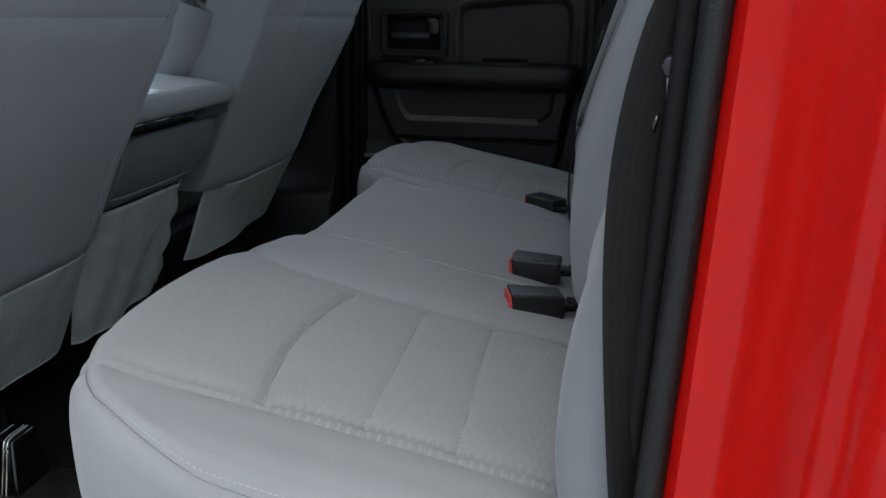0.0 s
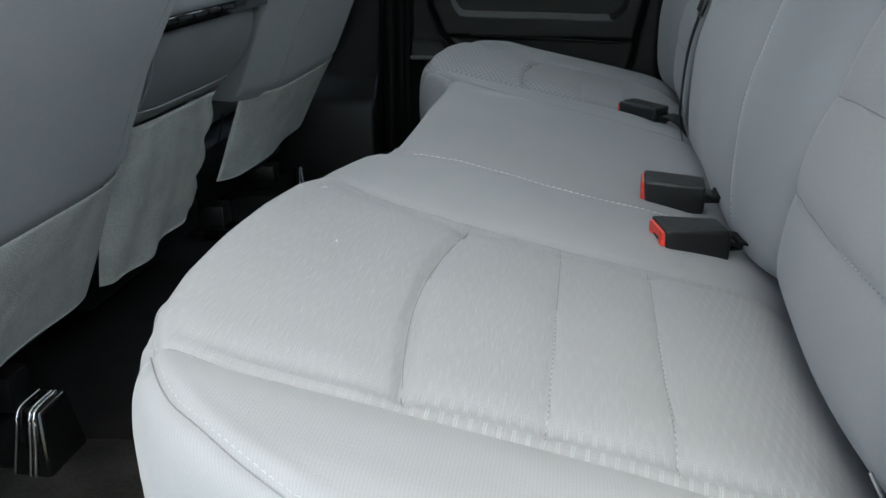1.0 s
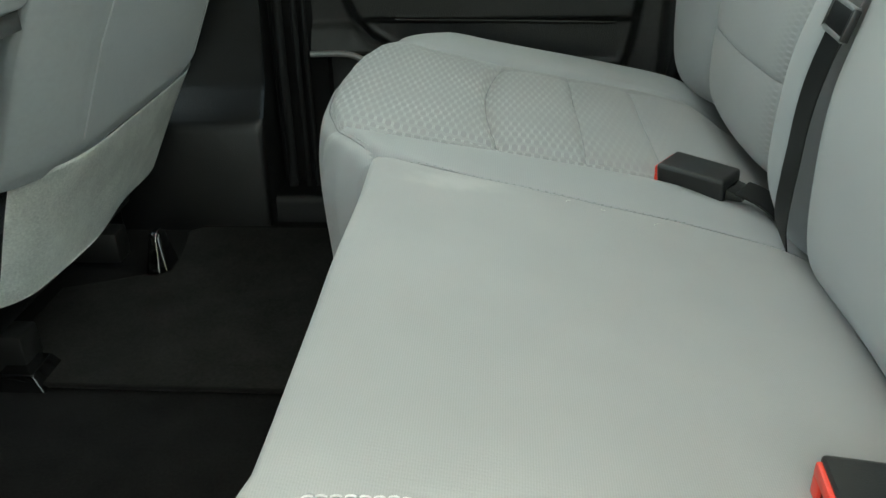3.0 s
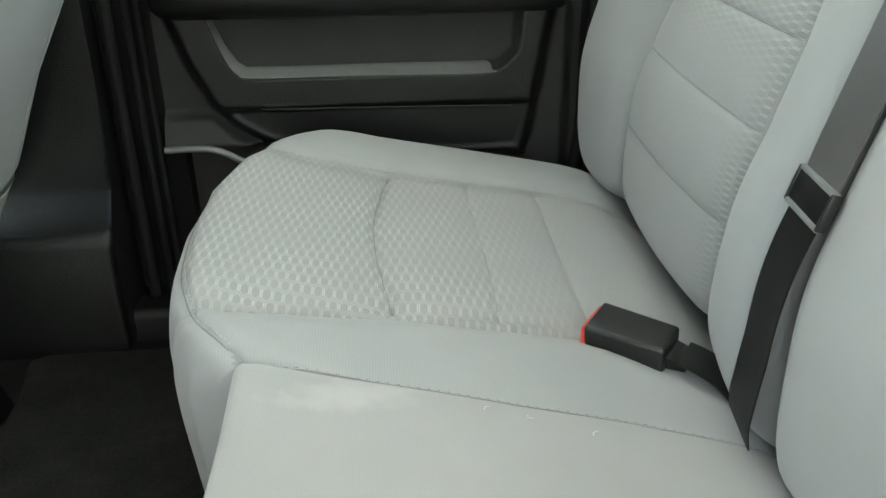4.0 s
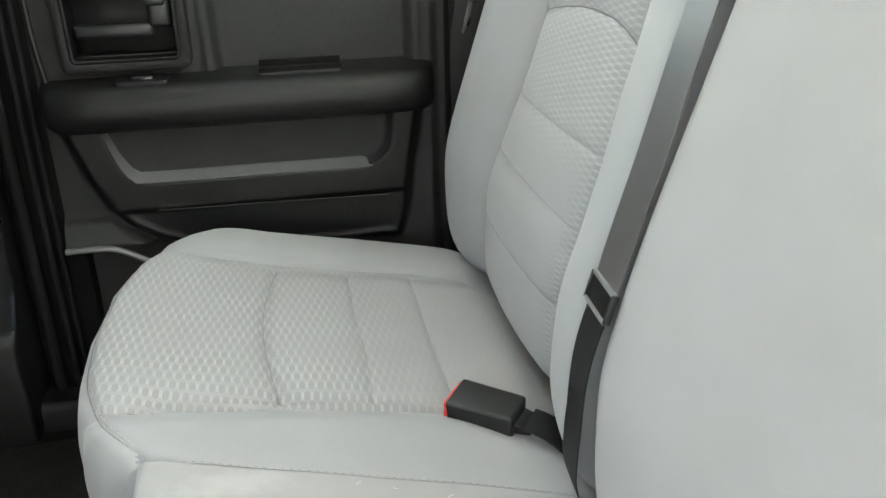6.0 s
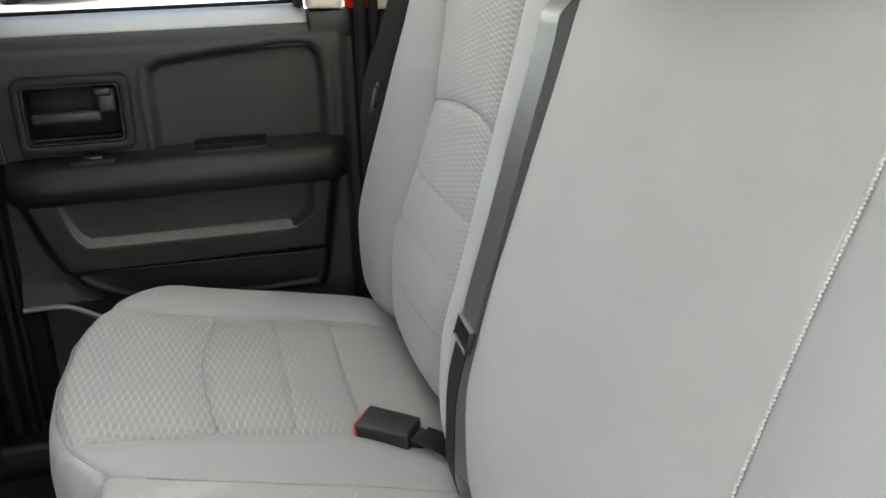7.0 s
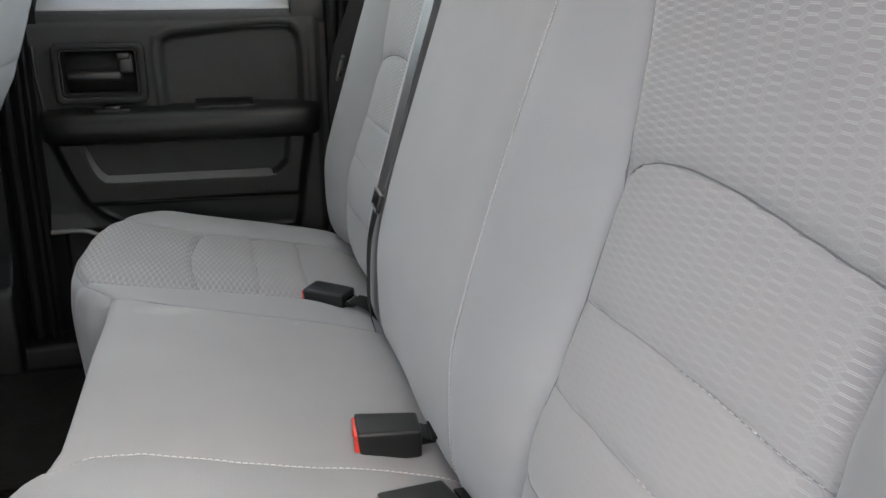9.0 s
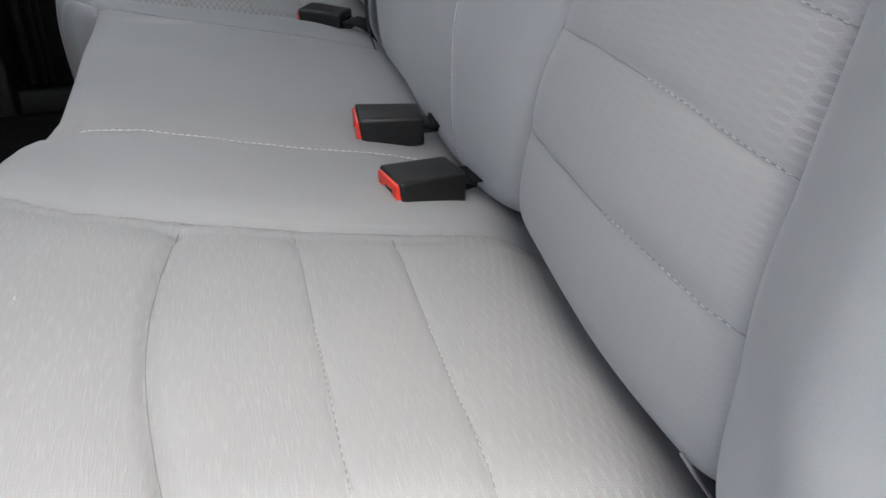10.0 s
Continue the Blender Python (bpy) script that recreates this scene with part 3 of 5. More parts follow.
    sheet(parent, P2[::-1], S[::-1], Y, region[::-1], names, mats, fresh_lit=np.clip(fresh_lit, 0, 1)[::-1])
    # closing walls at both ends
    for j, inward in ((0, 1), (-1, -1)):
        rim = P2[:, j]
        rows = [rim]
        for k in range(1, 7):
            f = k / 6
            goal = np.stack([np.clip(rim[:, 0] * 0.5 - 0.05, -0.25, 0.1), rim[:, 1] + inward * 0.002 * f, np.full(len(rim), 0.12)], 1)
            rows.append(rim * (1 - f) + goal * f)
        W = np.stack(rows, 1)
        w = sheet(parent, W if inward < 0 else W[:, ::-1], S[:, :1] + np.zeros((1, 7)), np.broadcast_to(np.linspace(0, 0.15, 7), (nu, 7)), np.zeros((nu - 1, 6), int), ["end_wall"], [M_CLOTH])
    # the seam of the rim: a dark line for its crease shade, and stitches beside it on the top
    flat_x, flat_y, flat_z = P2[..., 0].ravel(), P2[..., 1].ravel(), P2[..., 2].ravel()
    flat_n = N.reshape(-1, 3)

    def on_top_of(qx, qy):
        d = np.hypot(flat_x - qx, flat_y - qy) + np.where(flat_z < 0.24, 1.0, 0.0)
        near = np.argsort(d)[:12]
        w = 1 / (d[near] + 0.002) ** 2
        return np.array([qx, qy, float((flat_z[near] * w).sum() / w.sum())]), flat_n[near[0]]
    rim = smooth_line([p + (0.0,) for p in rim_plan], 110)
    rows = [on_top_of(p[0], p[1]) for p in rim]
    line = np.array([r[0] for r in rows])
    line[1:-1, 2] = (line[:-2, 2] + line[1:-1, 2] + line[2:, 2]) / 3
    part("seam", tube(line, 0.00045, 6), M_SOFTSEAM, parent, "thin dark line for the shade in a seam")
    way = np.gradient(rim[:, :2], axis=0)
    way /= np.linalg.norm(way, axis=1, keepdims=True)
    side = np.stack([-way[:, 1], way[:, 0]], 1) * (1 if outer_low else -1)
    inner = [on_top_of(p[0] + q[0] * 0.0036, p[1] + q[1] * 0.0036) for p, q in zip(rim, side)]
    stitches(parent, [r[0] - r[1] * 0.0001 for r in inner], [r[1] for r in inner], length=0.0034, gap=0.0020, radius=0.0005, mat=M_DIMTHREAD, label="grey sewn thread")
    return P2, N, X, Y, O, S


def thread_along(parent, P, N, pick, gap=0.0016, length=0.0050, radius=0.0006, lift=0.0004, mat=None):
    """Stitches through grid rows: pick gives, row by row, the column (a fraction) or None."""
    path, nrm = [], []
    for i in range(P.shape[0]):
        j = pick(i)
        if j is None:
            continue
        a = int(j)
        f = j - a
        path.append(P[i, a] * (1 - f) + P[i, min(a + 1, P.shape[1] - 1)] * f + N[i, a] * lift)
        nrm.append(N[i, a])
    if len(path) > 3:
        stitches(parent, path, nrm, length, gap, radius, mat)


near_front = ([0.495, 0.501, 0.513, 0.536, 0.575, 0.62, 0.66, 0.72, 0.80, 0.86, 0.92, 0.98, 1.03, 1.075, 1.10, 1.50],
              [-0.235, -0.250, -0.278, -0.308, -0.340, -0.358, -0.367, -0.374, -0.376, -0.374, -0.368, -0.350, -0.325, -0.304, -0.298, -0.296])
far_front = ([1.498, 1.503, 1.515, 1.54, 1.58, 1.64, 1.72, 1.82, 1.88, 1.94, 1.98, 2.01, 2.025, 2.035],
             [-0.290, -0.308, -0.330, -0.347, -0.359, -0.366, -0.370, -0.365, -0.353, -0.332, -0.305, -0.275, -0.252, -0.235])

wide = thing("bench_cushion", "wide grey cloth rear bench cushion with honeycomb insert", "seat cushion", "rear bench cushions")
gw = cushion(wide, np.r_[0.495 + 0.045 * (1 - np.cos(np.linspace(0, 1.45, 34))), np.linspace(0.540, 1.497, 236)], near_front, lambda v: float(step(0.93, 1.06, v)), True, False, 0.045, 0.0004)
narrow = thing("bench_cushion", "narrow grey cloth rear bench cushion with honeycomb insert", "seat cushion", "rear bench cushions")
gn = cushion(narrow, np.r_[np.linspace(1.4985, 1.52, 9)[:-1], np.linspace(1.52, 1.985, 116)[:-1], 2.035 - 0.045 * (1 - np.cos(np.linspace(1.45, 0, 30)))], far_front, lambda v: 0.0, False, True, 0.0004, 0.045)


def seam_threads(parent, grid, target, x_lo, x_hi, **kw):
    P, N, X, Y, O, S = grid
    ycol = Y[0]

    def pick(i):
        j = len(ycol) // 2
        for _ in range(4):
            j = float(np.interp(target(X[i, int(j)]), ycol, np.arange(len(ycol))))
        if not x_lo < X[i, int(j)] < x_hi or i > 110:
            return None
        return j
    thread_along(parent, P, N, pick, **kw)


seam_threads(wide, gw, lambda x: YC - float(np.interp(x, [-0.30, -0.27, -0.23, -0.10, 0.10], [0.198, 0.173, 0.165, 0.174, 0.182])), -0.285, 0.08)
seam_threads(narrow, gn, lambda x: float(np.interp(x, [-0.29, -0.18, -0.10, 0.065], [1.4995, 1.4993, 1.4993, 1.4993])), -0.285, 0.08, gap=0.0035, length=0.0035, radius=0.0003, lift=-0.0003, mat=M_DARKTHREAD)


def seam_line(parent, places, radius=0.0007, thread=None):
    """A thin dark cord laid along a sewn seam, for the shade in its crease."""
    part("seam", tube(smooth_line(places, 90), radius, 6), thread or M_SEAM, parent, "thin dark line for the shade in a seam")


def on_cushion(grid, x, y):
    P, N, X, Y, O, S = grid
    j = float(np.interp(y, Y[0], np.arange(Y.shape[1])))
    a, f = int(j), j - int(j)
    b = min(a + 1, Y.shape[1] - 1)
    places = []
    for c in (a, b):
        last = int(np.argmin(X[:, c]))
        i = float(np.interp(-x, -X[:last, c], np.arange(last)))
        k = int(i)
        places.append(P[k, c] * (1 - i + k) + P[min(k + 1, last), c] * (i - k))
    return places[0] * (1 - f) + places[1] * f


def threads_on(parent, path, lean, **kw):
    """A fine row of stitches along places on cloth."""
    stitches(parent, np.array(path) + np.array(lean) * 0.0006, [lean] * len(path), mat=M_DIMTHREAD, label="grey sewn thread", **kw)


for g, holder, s in ((gw, wide, -1), (gn, narrow, 1)):
    nudge = 0.008 if s > 0 else -0.002

    def spot(x, o):
        return on_cushion(g, x, YC + s * o)
    u = np.linspace(0, 1, 30)
    for seam in (inner_seam, outer_seam):
        seam_line(holder, [spot(x, float(seam(x))) for x in np.linspace(-0.345 if seam is outer_seam and s < 0 else -0.315, 0.07, 44)], 0.0005, M_SOFTSEAM)
    a, b = float(inner_seam(-0.19)), float(outer_seam(-0.19))
    seam_line(holder, [spot(nudge - 0.190 - 0.019 * math.sin(math.pi * k), a + (b - a) * k) for k in u], 0.0004, M_SOFTSEAM)
    for x in (-0.106, -0.027):
        a, b = float(inner_seam(x)), float(outer_seam(x))
        seam_line(holder, [spot(x + nudge, a + (b - a) * k) for k in u], 0.00028, M_SOFTSEAM)
        threads_on(holder, [spot(x + nudge, o) for o in np.linspace(0.47, 0.65, 40)], (0.2, 0.0, 0.98), length=0.0028, gap=0.0040, radius=0.0004)

base = thing("storage_box", "black plastic storage box under the rear bench", "storage box")
part("box_body", block(-0.27, 0.12, 0.53, 2.0, 0.0, 0.10, 0.01), M_PLASTIC, base)


# ---- rear bench: backrests ----
BACK = [(0.150, 0.216), (0.120, 0.222), (0.088, 0.235), (0.067, 0.254), (0.056, 0.285), (0.052, 0.34), (0.054, 0.40), (0.068, 0.46), (0.085, 0.52), (0.103, 0.58), (0.121, 0.64), (0.140, 0.70), (0.160, 0.765),
        (0.176, 0.800), (0.200, 0.818), (0.225, 0.819), (0.25, 0.812), (0.275, 0.78), (0.285, 0.70), (0.29, 0.55)]


TOP_ROW = int(np.argmax(smooth_line(BACK, 220)[:, 1]))


def arch_of(k):
    """Height of the arched seam across an insert, from its inner to its outer edge."""
    return 0.603 + 0.006 * np.clip(k, 0, 1) ** 2 + 0.025 * np.sin(np.pi * np.clip(k, 0, 1) ** 0.65)


def insert_in(z, near):
    if near:
        return np.interp(z, [0.2, 0.28, 0.35, 0.41, 0.45, 0.51, 0.56, 0.60, 0.65, 0.71, 0.80], [0.304, 0.320, 0.339, 0.350, 0.358, 0.361, 0.360, 0.358, 0.350, 0.336, 0.320])
    return np.interp(z, [0.2, 0.28, 0.34, 0.40, 0.46, 0.52, 0.58, 0.64, 0.70, 0.80], [0.362, 0.360, 0.355, 0.344, 0.336, 0.338, 0.348, 0.347, 0.348, 0.340])


def insert_out(z):
    return np.interp(z, [0.2, 0.28, 0.35, 0.45, 0.55, 0.64, 0.78], [0.645, 0.642, 0.642, 0.635, 0.620, 0.622, 0.650])


# heights of the straight seams across a backrest insert, and their rise towards the door on the wide one
CROSS_SEAMS = ((0.353, 0.010), (0.446, 0.007), (0.516, 0.004))


def centre_stitch(z):
    return np.interp(z, [0.2, 0.30, 0.46, 0.62, 0.74, 0.785, 0.801], [0.195, 0.200, 0.204, 0.206, 0.210, 0.224, 0.258])


def backrest(parent, ys, low_round, high_round, outer_low, wider=0.0):
    nu = 220
    y = np.array(ys)
    line = smooth_line(BACK, nu)
    P = np.stack([np.broadcast_to(line[:, None, 0], (nu, len(y))), np.broadcast_to(y[None], (nu, len(y))), np.broadcast_to(line[:, None, 1], (nu, len(y)))], 2).copy()
    S = np.broadcast_to(np.r_[0, np.cumsum(np.linalg.norm(np.diff(line, axis=0), axis=1))][:, None], (nu, len(y)))
    N = normals_of(P)
    X, Y, Z = (P[..., k].copy() for k in range(3))
    front = np.broadcast_to((np.arange(nu) < np.argmax(line[:, 1]))[:, None], X.shape)
    O = np.abs(Y - YC)
    drop = np.zeros_like(X)
    for at, r, sign in ((y[0], low_round, 1), (y[-1], high_round, -1)):
        d = np.clip((Y - at) * sign, 0, r)
        drop += r - np.sqrt(np.maximum(r * r - (r - d) ** 2, 0))
    a, b = insert_in(Z, outer_low), insert_out(Z) + wider
    sunk = np.interp(Z, [0.2, 0.255, 0.35, 0.44, 0.51, 0.60, 0.70, 0.78, 0.81], [0.016, 0.020, 0.027, 0.030, 0.032, 0.034, 0.026, 0.014, 0.004])
    dish = np.clip((O - (a - 0.12)) / 0.12, 0, 1) ** 1.8 * np.clip((b + 0.09 - O) / 0.09, 0, 1) ** 1.8
    disp = -sunk * dish
    for seam in (a, b):
        d = np.abs(O - seam)
        disp += front * step(0.812, 0.796, Z) * (groove(d, 0.005, 0.004) + groove(d, 0.005, 0.018))
    between = step(0, 0.015, O - a) * step(0, 0.015, b - O) * front
    disp += 0.008 * between * np.sin(np.pi * np.clip((O - a) / (b - a), 0, 1))
    lift = np.clip((O - a) / (b - a), 0, 1)
    arc = arch_of(lift)
    disp += between * (groove(np.abs(Z - arc), 0.004, 0.0035) + groove(np.abs(Z - arc), 0.003, 0.018))
    for at, rise in CROSS_SEAMS:
        here = at + outer_low * (rise * lift ** 2 + 0.008 * np.sin(np.pi * lift))
        disp += between * (groove(np.abs(Z - here), 0.0018, 0.0025) + groove(np.abs(Z - here), 0.0015 if outer_low else 0.0006, 0.012))
    top = 0.797
    disp += front * (O > 0.27) * groove(np.abs(Z - top - 0.004), 0.004, 0.004)
    if outer_low:
        d = np.abs(O - centre_stitch(Z))
        disp += front * (Y < YC) * step(0.808, 0.799, Z) * (groove(d, 0.003, 0.0035) + groove(d, 0.003, 0.02))
    lump = np.array([[noise.noise(Vector((p * 6, q * 6, 8.7))) for q in y[::4]] for p in np.linspace(0, 1, nu // 8)])
    gi, gj = np.linspace(0, lump.shape[0] - 1, nu), np.linspace(0, lump.shape[1] - 1, len(y))
    lump = np.stack([np.interp(gi, np.arange(lump.shape[0]), lump[:, k]) for k in range(lump.shape[1])], 1)
    lump = np.stack([np.interp(gj, np.arange(lump.shape[1]), lump[k]) for k in range(nu)], 0)
    disp += 0.003 * lump
    if outer_low:
        # the slack lower corner by the doorway, with a crease over it
        disp += step(0.55, 0.495, Y) * (0.010 * np.exp(-((Z - 0.335) / 0.05) ** 2) - 0.003 * np.exp(-((Z - 0.396 - 0.2 * (Y - 0.5)) / 0.016) ** 2))
    P2 = P + N * (disp - drop)[..., None]
    if outer_low:
        cap = 0.830 - 0.062 * np.clip((Y - 1.350) / 0.093, 0, 1) ** 1.6
        P2[..., 2] = cap - 0.006 * np.logaddexp(0, (cap - P2[..., 2]) / 0.006)
    face = lambda A: 0.25 * (A[:-1, :-1] + A[1:, :-1] + A[1:, 1:] + A[:-1, 1:])
    fo, fz, fy = face(O), face(Z), face(Y)
    ff = front[:-1, :-1]
    fa, fb = insert_in(fz, outer_low), insert_out(fz) + wider
    names = ["rear_panel", "top_panel", "outer_bolster", "insert_upper", "insert_arched", "insert_middle", "insert_lower", "inner_bolster", "centre_panel", "insert_bottom"]
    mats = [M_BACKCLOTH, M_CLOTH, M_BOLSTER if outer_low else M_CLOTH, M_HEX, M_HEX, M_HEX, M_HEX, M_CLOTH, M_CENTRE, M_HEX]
    region = np.full(fo.shape, 8)
    region[fo > centre_stitch(fz)] = 7
    if not outer_low:
        region[:] = 7
    else:
        region[(fy > YC)] = 8
    ins = (fo > fa) & (fo < fb)
    farc = arch_of((fo - fa) / (fb - fa))
    region[ins] = 3
    region[ins & (fz < farc)] = 4
    across = np.clip((fo - fa) / (fb - fa), 0, 1)
    for (at, rise), r in zip(CROSS_SEAMS[::-1], (5, 6, 9)):
        region[ins & (fz < at + outer_low * (rise * across ** 2 + 0.008 * np.sin(np.pi * across)))] = r
    region[fo >= fb] = 2
    region[(fz > 0.801) & (fo > 0.27)] = 1
    region[~ff] = 0
    grain, wide_grain = (1.6, 0.98) if outer_low else (1.3, 1.3)
    # the honeycomb stands at the top and is rubbed flat below; doorway light is painted in along the edge towards it
    if outer_low:
        fresh_lit = np.interp(Z, [0.40, 0.50, 0.58, 0.62, 0.70, 0.76], [0.02, 0.10, 0.34, 0.42, 0.75, 1.0])
        fresh_lit += np.interp(Z, [0.36, 0.44, 0.52, 0.60, 0.66], [0.03, 0.25, 0.85, 0.9, 0.2]) * np.exp(-((b - O) / 0.020) ** 2)
    else:
        fresh_lit = np.interp(Z, [0.48, 0.53, 0.60, 0.66, 0.74], [0.02, 0.75, 0.95, 0.75, 1.0]) * np.interp(lift, [0.0, 0.5, 0.95], [1.0, 0.8, 0.35])
        fresh_lit += np.interp(Z, [0.26, 0.34, 0.50], [0.4, 0.9, 0.9]) * np.exp(-((O - a) / 0.022) ** 2)
    sheet(parent, P2, S * grain, Y * wide_grain, region, names, mats, fresh_lit=np.clip(fresh_lit, 0, 1))
    for j, inward in ((0, 1), (-1, -1)):
        rim = P2[:, j]
        rows = [rim]
        for k in range(1, 7):
            f = k / 6
            goal = np.stack([np.interp(rim[:, 2], [0.2, 0.8], [0.17, 0.23]), rim[:, 1] + inward * 0.004 * f, np.clip(rim[:, 2], 0.25, 0.76)], 1)
            rows.append(rim * (1 - f) + goal * f)
        W = np.stack(rows, 1)
        # walls facing the gap take the dark cloth too, for the shade in it
        sheet(parent, W[:, ::-1] if inward > 0 else W, np.broadcast_to(S[:, :1], (nu, 7)), np.broadcast_to(np.linspace(0, 0.12, 7), (nu, 7)), np.zeros((nu - 1, 6), int), ["end_wall"], [M_SIDE_AND_GAP if (j == 0) or outer_low else M_CLOTH])
    return P2, N, X, Y, O, Z, front


wide_back = thing("backrest", "wide grey cloth rear backrest with arched honeycomb insert", "backrest", "rear backrests")
bw = backrest(wide_back, np.r_[np.linspace(0.482, 0.545, 18)[:-1], np.linspace(0.545, 1.405, 215)[:-1], np.linspace(1.405, 1.443, 12)], 0.06, 0.018, True, 0.012)
narrow_back = thing("backrest", "narrow grey cloth rear backrest with arched honeycomb insert", "backrest", "rear backrests")
bn = backrest(narrow_back, np.r_[np.linspace(1.446, 1.475, 10)[:-1], np.linspace(1.475, 2.0, 132)[:-1], np.linspace(2.0, 2.066, 18)], 0.055, 0.06, False)

def on_back(grid, z, y):
    P, N, X, Y, O, Z, front = grid
    j = float(np.interp(y, Y[0], np.arange(Y.shape[1])))
    last = int(np.argmax(Z[:, 0]))
    i = float(np.interp(z, Z[:last, 0], np.arange(last)))
    a, f, k, h = int(j), j - int(j), int(i), i - int(i)
    b, m = min(a + 1, Y.shape[1] - 1), min(k + 1, last)
    return (P[k, a] * (1 - h) + P[m, a] * h) * (1 - f) + (P[k, b] * (1 - h) + P[m, b] * h) * f


# the bold pale thread that runs up the wide backrest and turns over the insert
corner = [(float(centre_stitch(z)), z) for z in np.linspace(0.26, 0.786, 60)] + [(0.235, 0.7945), (0.252, 0.7995), (0.275, 0.802)] + [(o, 0.803) for o in np.linspace(0.30, 0.66, 24)]
corner = smooth_line(corner, 240)
path = np.array([on_back(bw, z, YC - o) for o, z in corner])
slope = np.array([on_back(bw, min(z + 0.006, 0.812), YC - o) - on_back(bw, z - 0.006, YC - o) for o, z in corner])
nrm = np.stack([-slope[:, 2], np.zeros(240), slope[:, 0]], 1)
nrm /= np.linalg.norm(nrm, axis=1, keepdims=True)
stitches(wide_back, path + nrm * 0.0014, nrm, length=0.0036, gap=0.0014, radius=0.0009)
lap = ribbon(path[4:150] + nrm[4:150] * 0.0001 + np.array([0, 0.0042, 0]), [(0, 1, 0)] * 146, 0.0058, 0.0024, 3)
part("lap_seam", lap, M_DIMTHREAD, wide_back, "flat sewn lap beside the bold thread")
for g, holder, s, near, extra in ((bw, wide_back, -1, True, 0.012), (bn, narrow_back, 1, False, 0.0)):
    u = np.linspace(0, 1, 30)
    zs = np.linspace(0.265, 0.798, 60)
    seam_line(holder, [on_back(g, z, YC + s * float(insert_in(z, near))) for z in zs])
    seam_line(holder, [on_back(g, z, YC + s * (float(insert_out(z)) + extra)) for z in zs])
    a, b = float(insert_in(0.6, near)), float(insert_out(0.6)) + extra
    seam_line(holder, [on_back(g, float(arch_of(k)), YC + s * (a + (b - a) * k)) for k in u], 0.0007)
    for (z0, rise), r in zip(CROSS_SEAMS, (0.00034, 0.0003, 0.0003)):
        a, b = float(insert_in(z0, near)), float(insert_out(z0)) + extra
        seam_line(holder, [on_back(g, z0 + near * (rise * k * k + 0.008 * math.sin(math.pi * k)), YC + s * (a + (b - a) * k)) for k in u], r, M_SOFTSEAM)
        threads_on(holder, [on_back(g, z0 + near * (rise * k * k + 0.008 * math.sin(math.pi * k)), YC + s * (a + (b - a) * k)) for k in np.linspace(0.55, 0.98, 40)], (-0.95, 0.0, 0.3), length=0.0028, gap=0.0036, radius=0.00045)


def pillow(cx, cy, cz, sx, sy, sz, power=3.0, nu=40, nv=48, tilt=0.0):
    """A stuffed block: a superellipsoid of half sizes sx, sy, sz."""
    bm = bmesh.new()
    def f(a):
        return math.copysign(abs(a) ** (2 / power), a)
    grid = []
    for i in range(nu + 1):
        t = -math.pi / 2 + math.pi * i / nu
        row = []
        for k in range(nv):
            p = 2 * math.pi * k / nv
            x, y, z = sx * f(math.cos(t)) * f(math.cos(p)), sy * f(math.cos(t)) * f(math.sin(p)), sz * f(math.sin(t))
            row.append(bm.verts.new((cx + x + z * tilt, cy + y, cz + z)))
        grid.append(row)
    for i in range(nu):
        for k in range(nv):
            bm.faces.new((grid[i][k], grid[i][(k + 1) % nv], grid[i + 1][(k + 1) % nv], grid[i + 1][k]))
    bmesh.ops.remove_doubles(bm, verts=bm.verts, dist=1e-5)
    return bm


def uv_part(name, bm, mat, parent):
    """A part with cloth UVs taken from the place."""
    layer = bm.loops.layers.uv.new("weave")
    for f in bm.faces:
        for lp in f.loops:
            lp[layer].uv = (lp.vert.co.z + lp.vert.co.x, lp.vert.co.y)
    return part(name, bm, mat, parent)


part("hinge_clip", tube([(0.0765, 0.634, 0.270), (0.0835, 0.626, 0.2575), (0.091, 0.618, 0.246)], 0.0013, 8), M_STEEL, wide_back, "bright steel clip in the crease")

# loose lint on the cloth
for k, (x, y, z, turn) in enumerate(((-0.129, 1.470, 0.2985, 0.6), (-0.100, 1.466, 0.2925, 2.2), (-0.057, 1.455, 0.2840, 1.1), (-0.328, 0.911, 0.3345, 0.4), (-0.288, 0.811, 0.3225, 1.8))):
    fluff = thing("lint_thread", "short pale curled lint thread on the seat cloth", "lint", "lint threads")
    pts = [(x + 0.0048 * (a - 0.5) * math.cos(turn) * (2 if k == 2 else 1) - 0.0018 * math.sin(3 * a) * math.sin(turn), y + 0.0048 * (a - 0.5) * math.sin(turn) + 0.0018 * math.sin(3 * a) * math.cos(turn), z + 0.0006) for a in np.linspace(0, 1, 7)]
    part("strand", tube(pts, 0.00026, 5), M_LINT, fluff)

rest = thing("headrest", "grey cloth headrest on the middle of the rear backrest", "headrest")
uv_part("pad", pillow(0.192, YC - 0.012, 0.899, 0.062, 0.160, 0.105, 3.2, tilt=0.2), M_CLOTH, rest)
cord = []
for a in np.linspace(0, 2 * math.pi, 90):
    c, d = math.cos(a), math.sin(a)
    cord.append((0.192 - 0.0184 + 0.0448 * math.copysign(abs(c) ** 0.625, c), YC - 0.012 + 0.1148 * math.copysign(abs(d) ** 0.625, d), 0.807))
part("seam_cord", tube(cord, 0.0022, 6), M_PIPING, rest, "dark sewn cord round the underside")
for dy in (-0.06, 0.06):
    part("post", tube([(0.21, YC + dy, 0.79), (0.205, YC + dy, 0.85)], 0.006, 10), M_STEEL, rest)


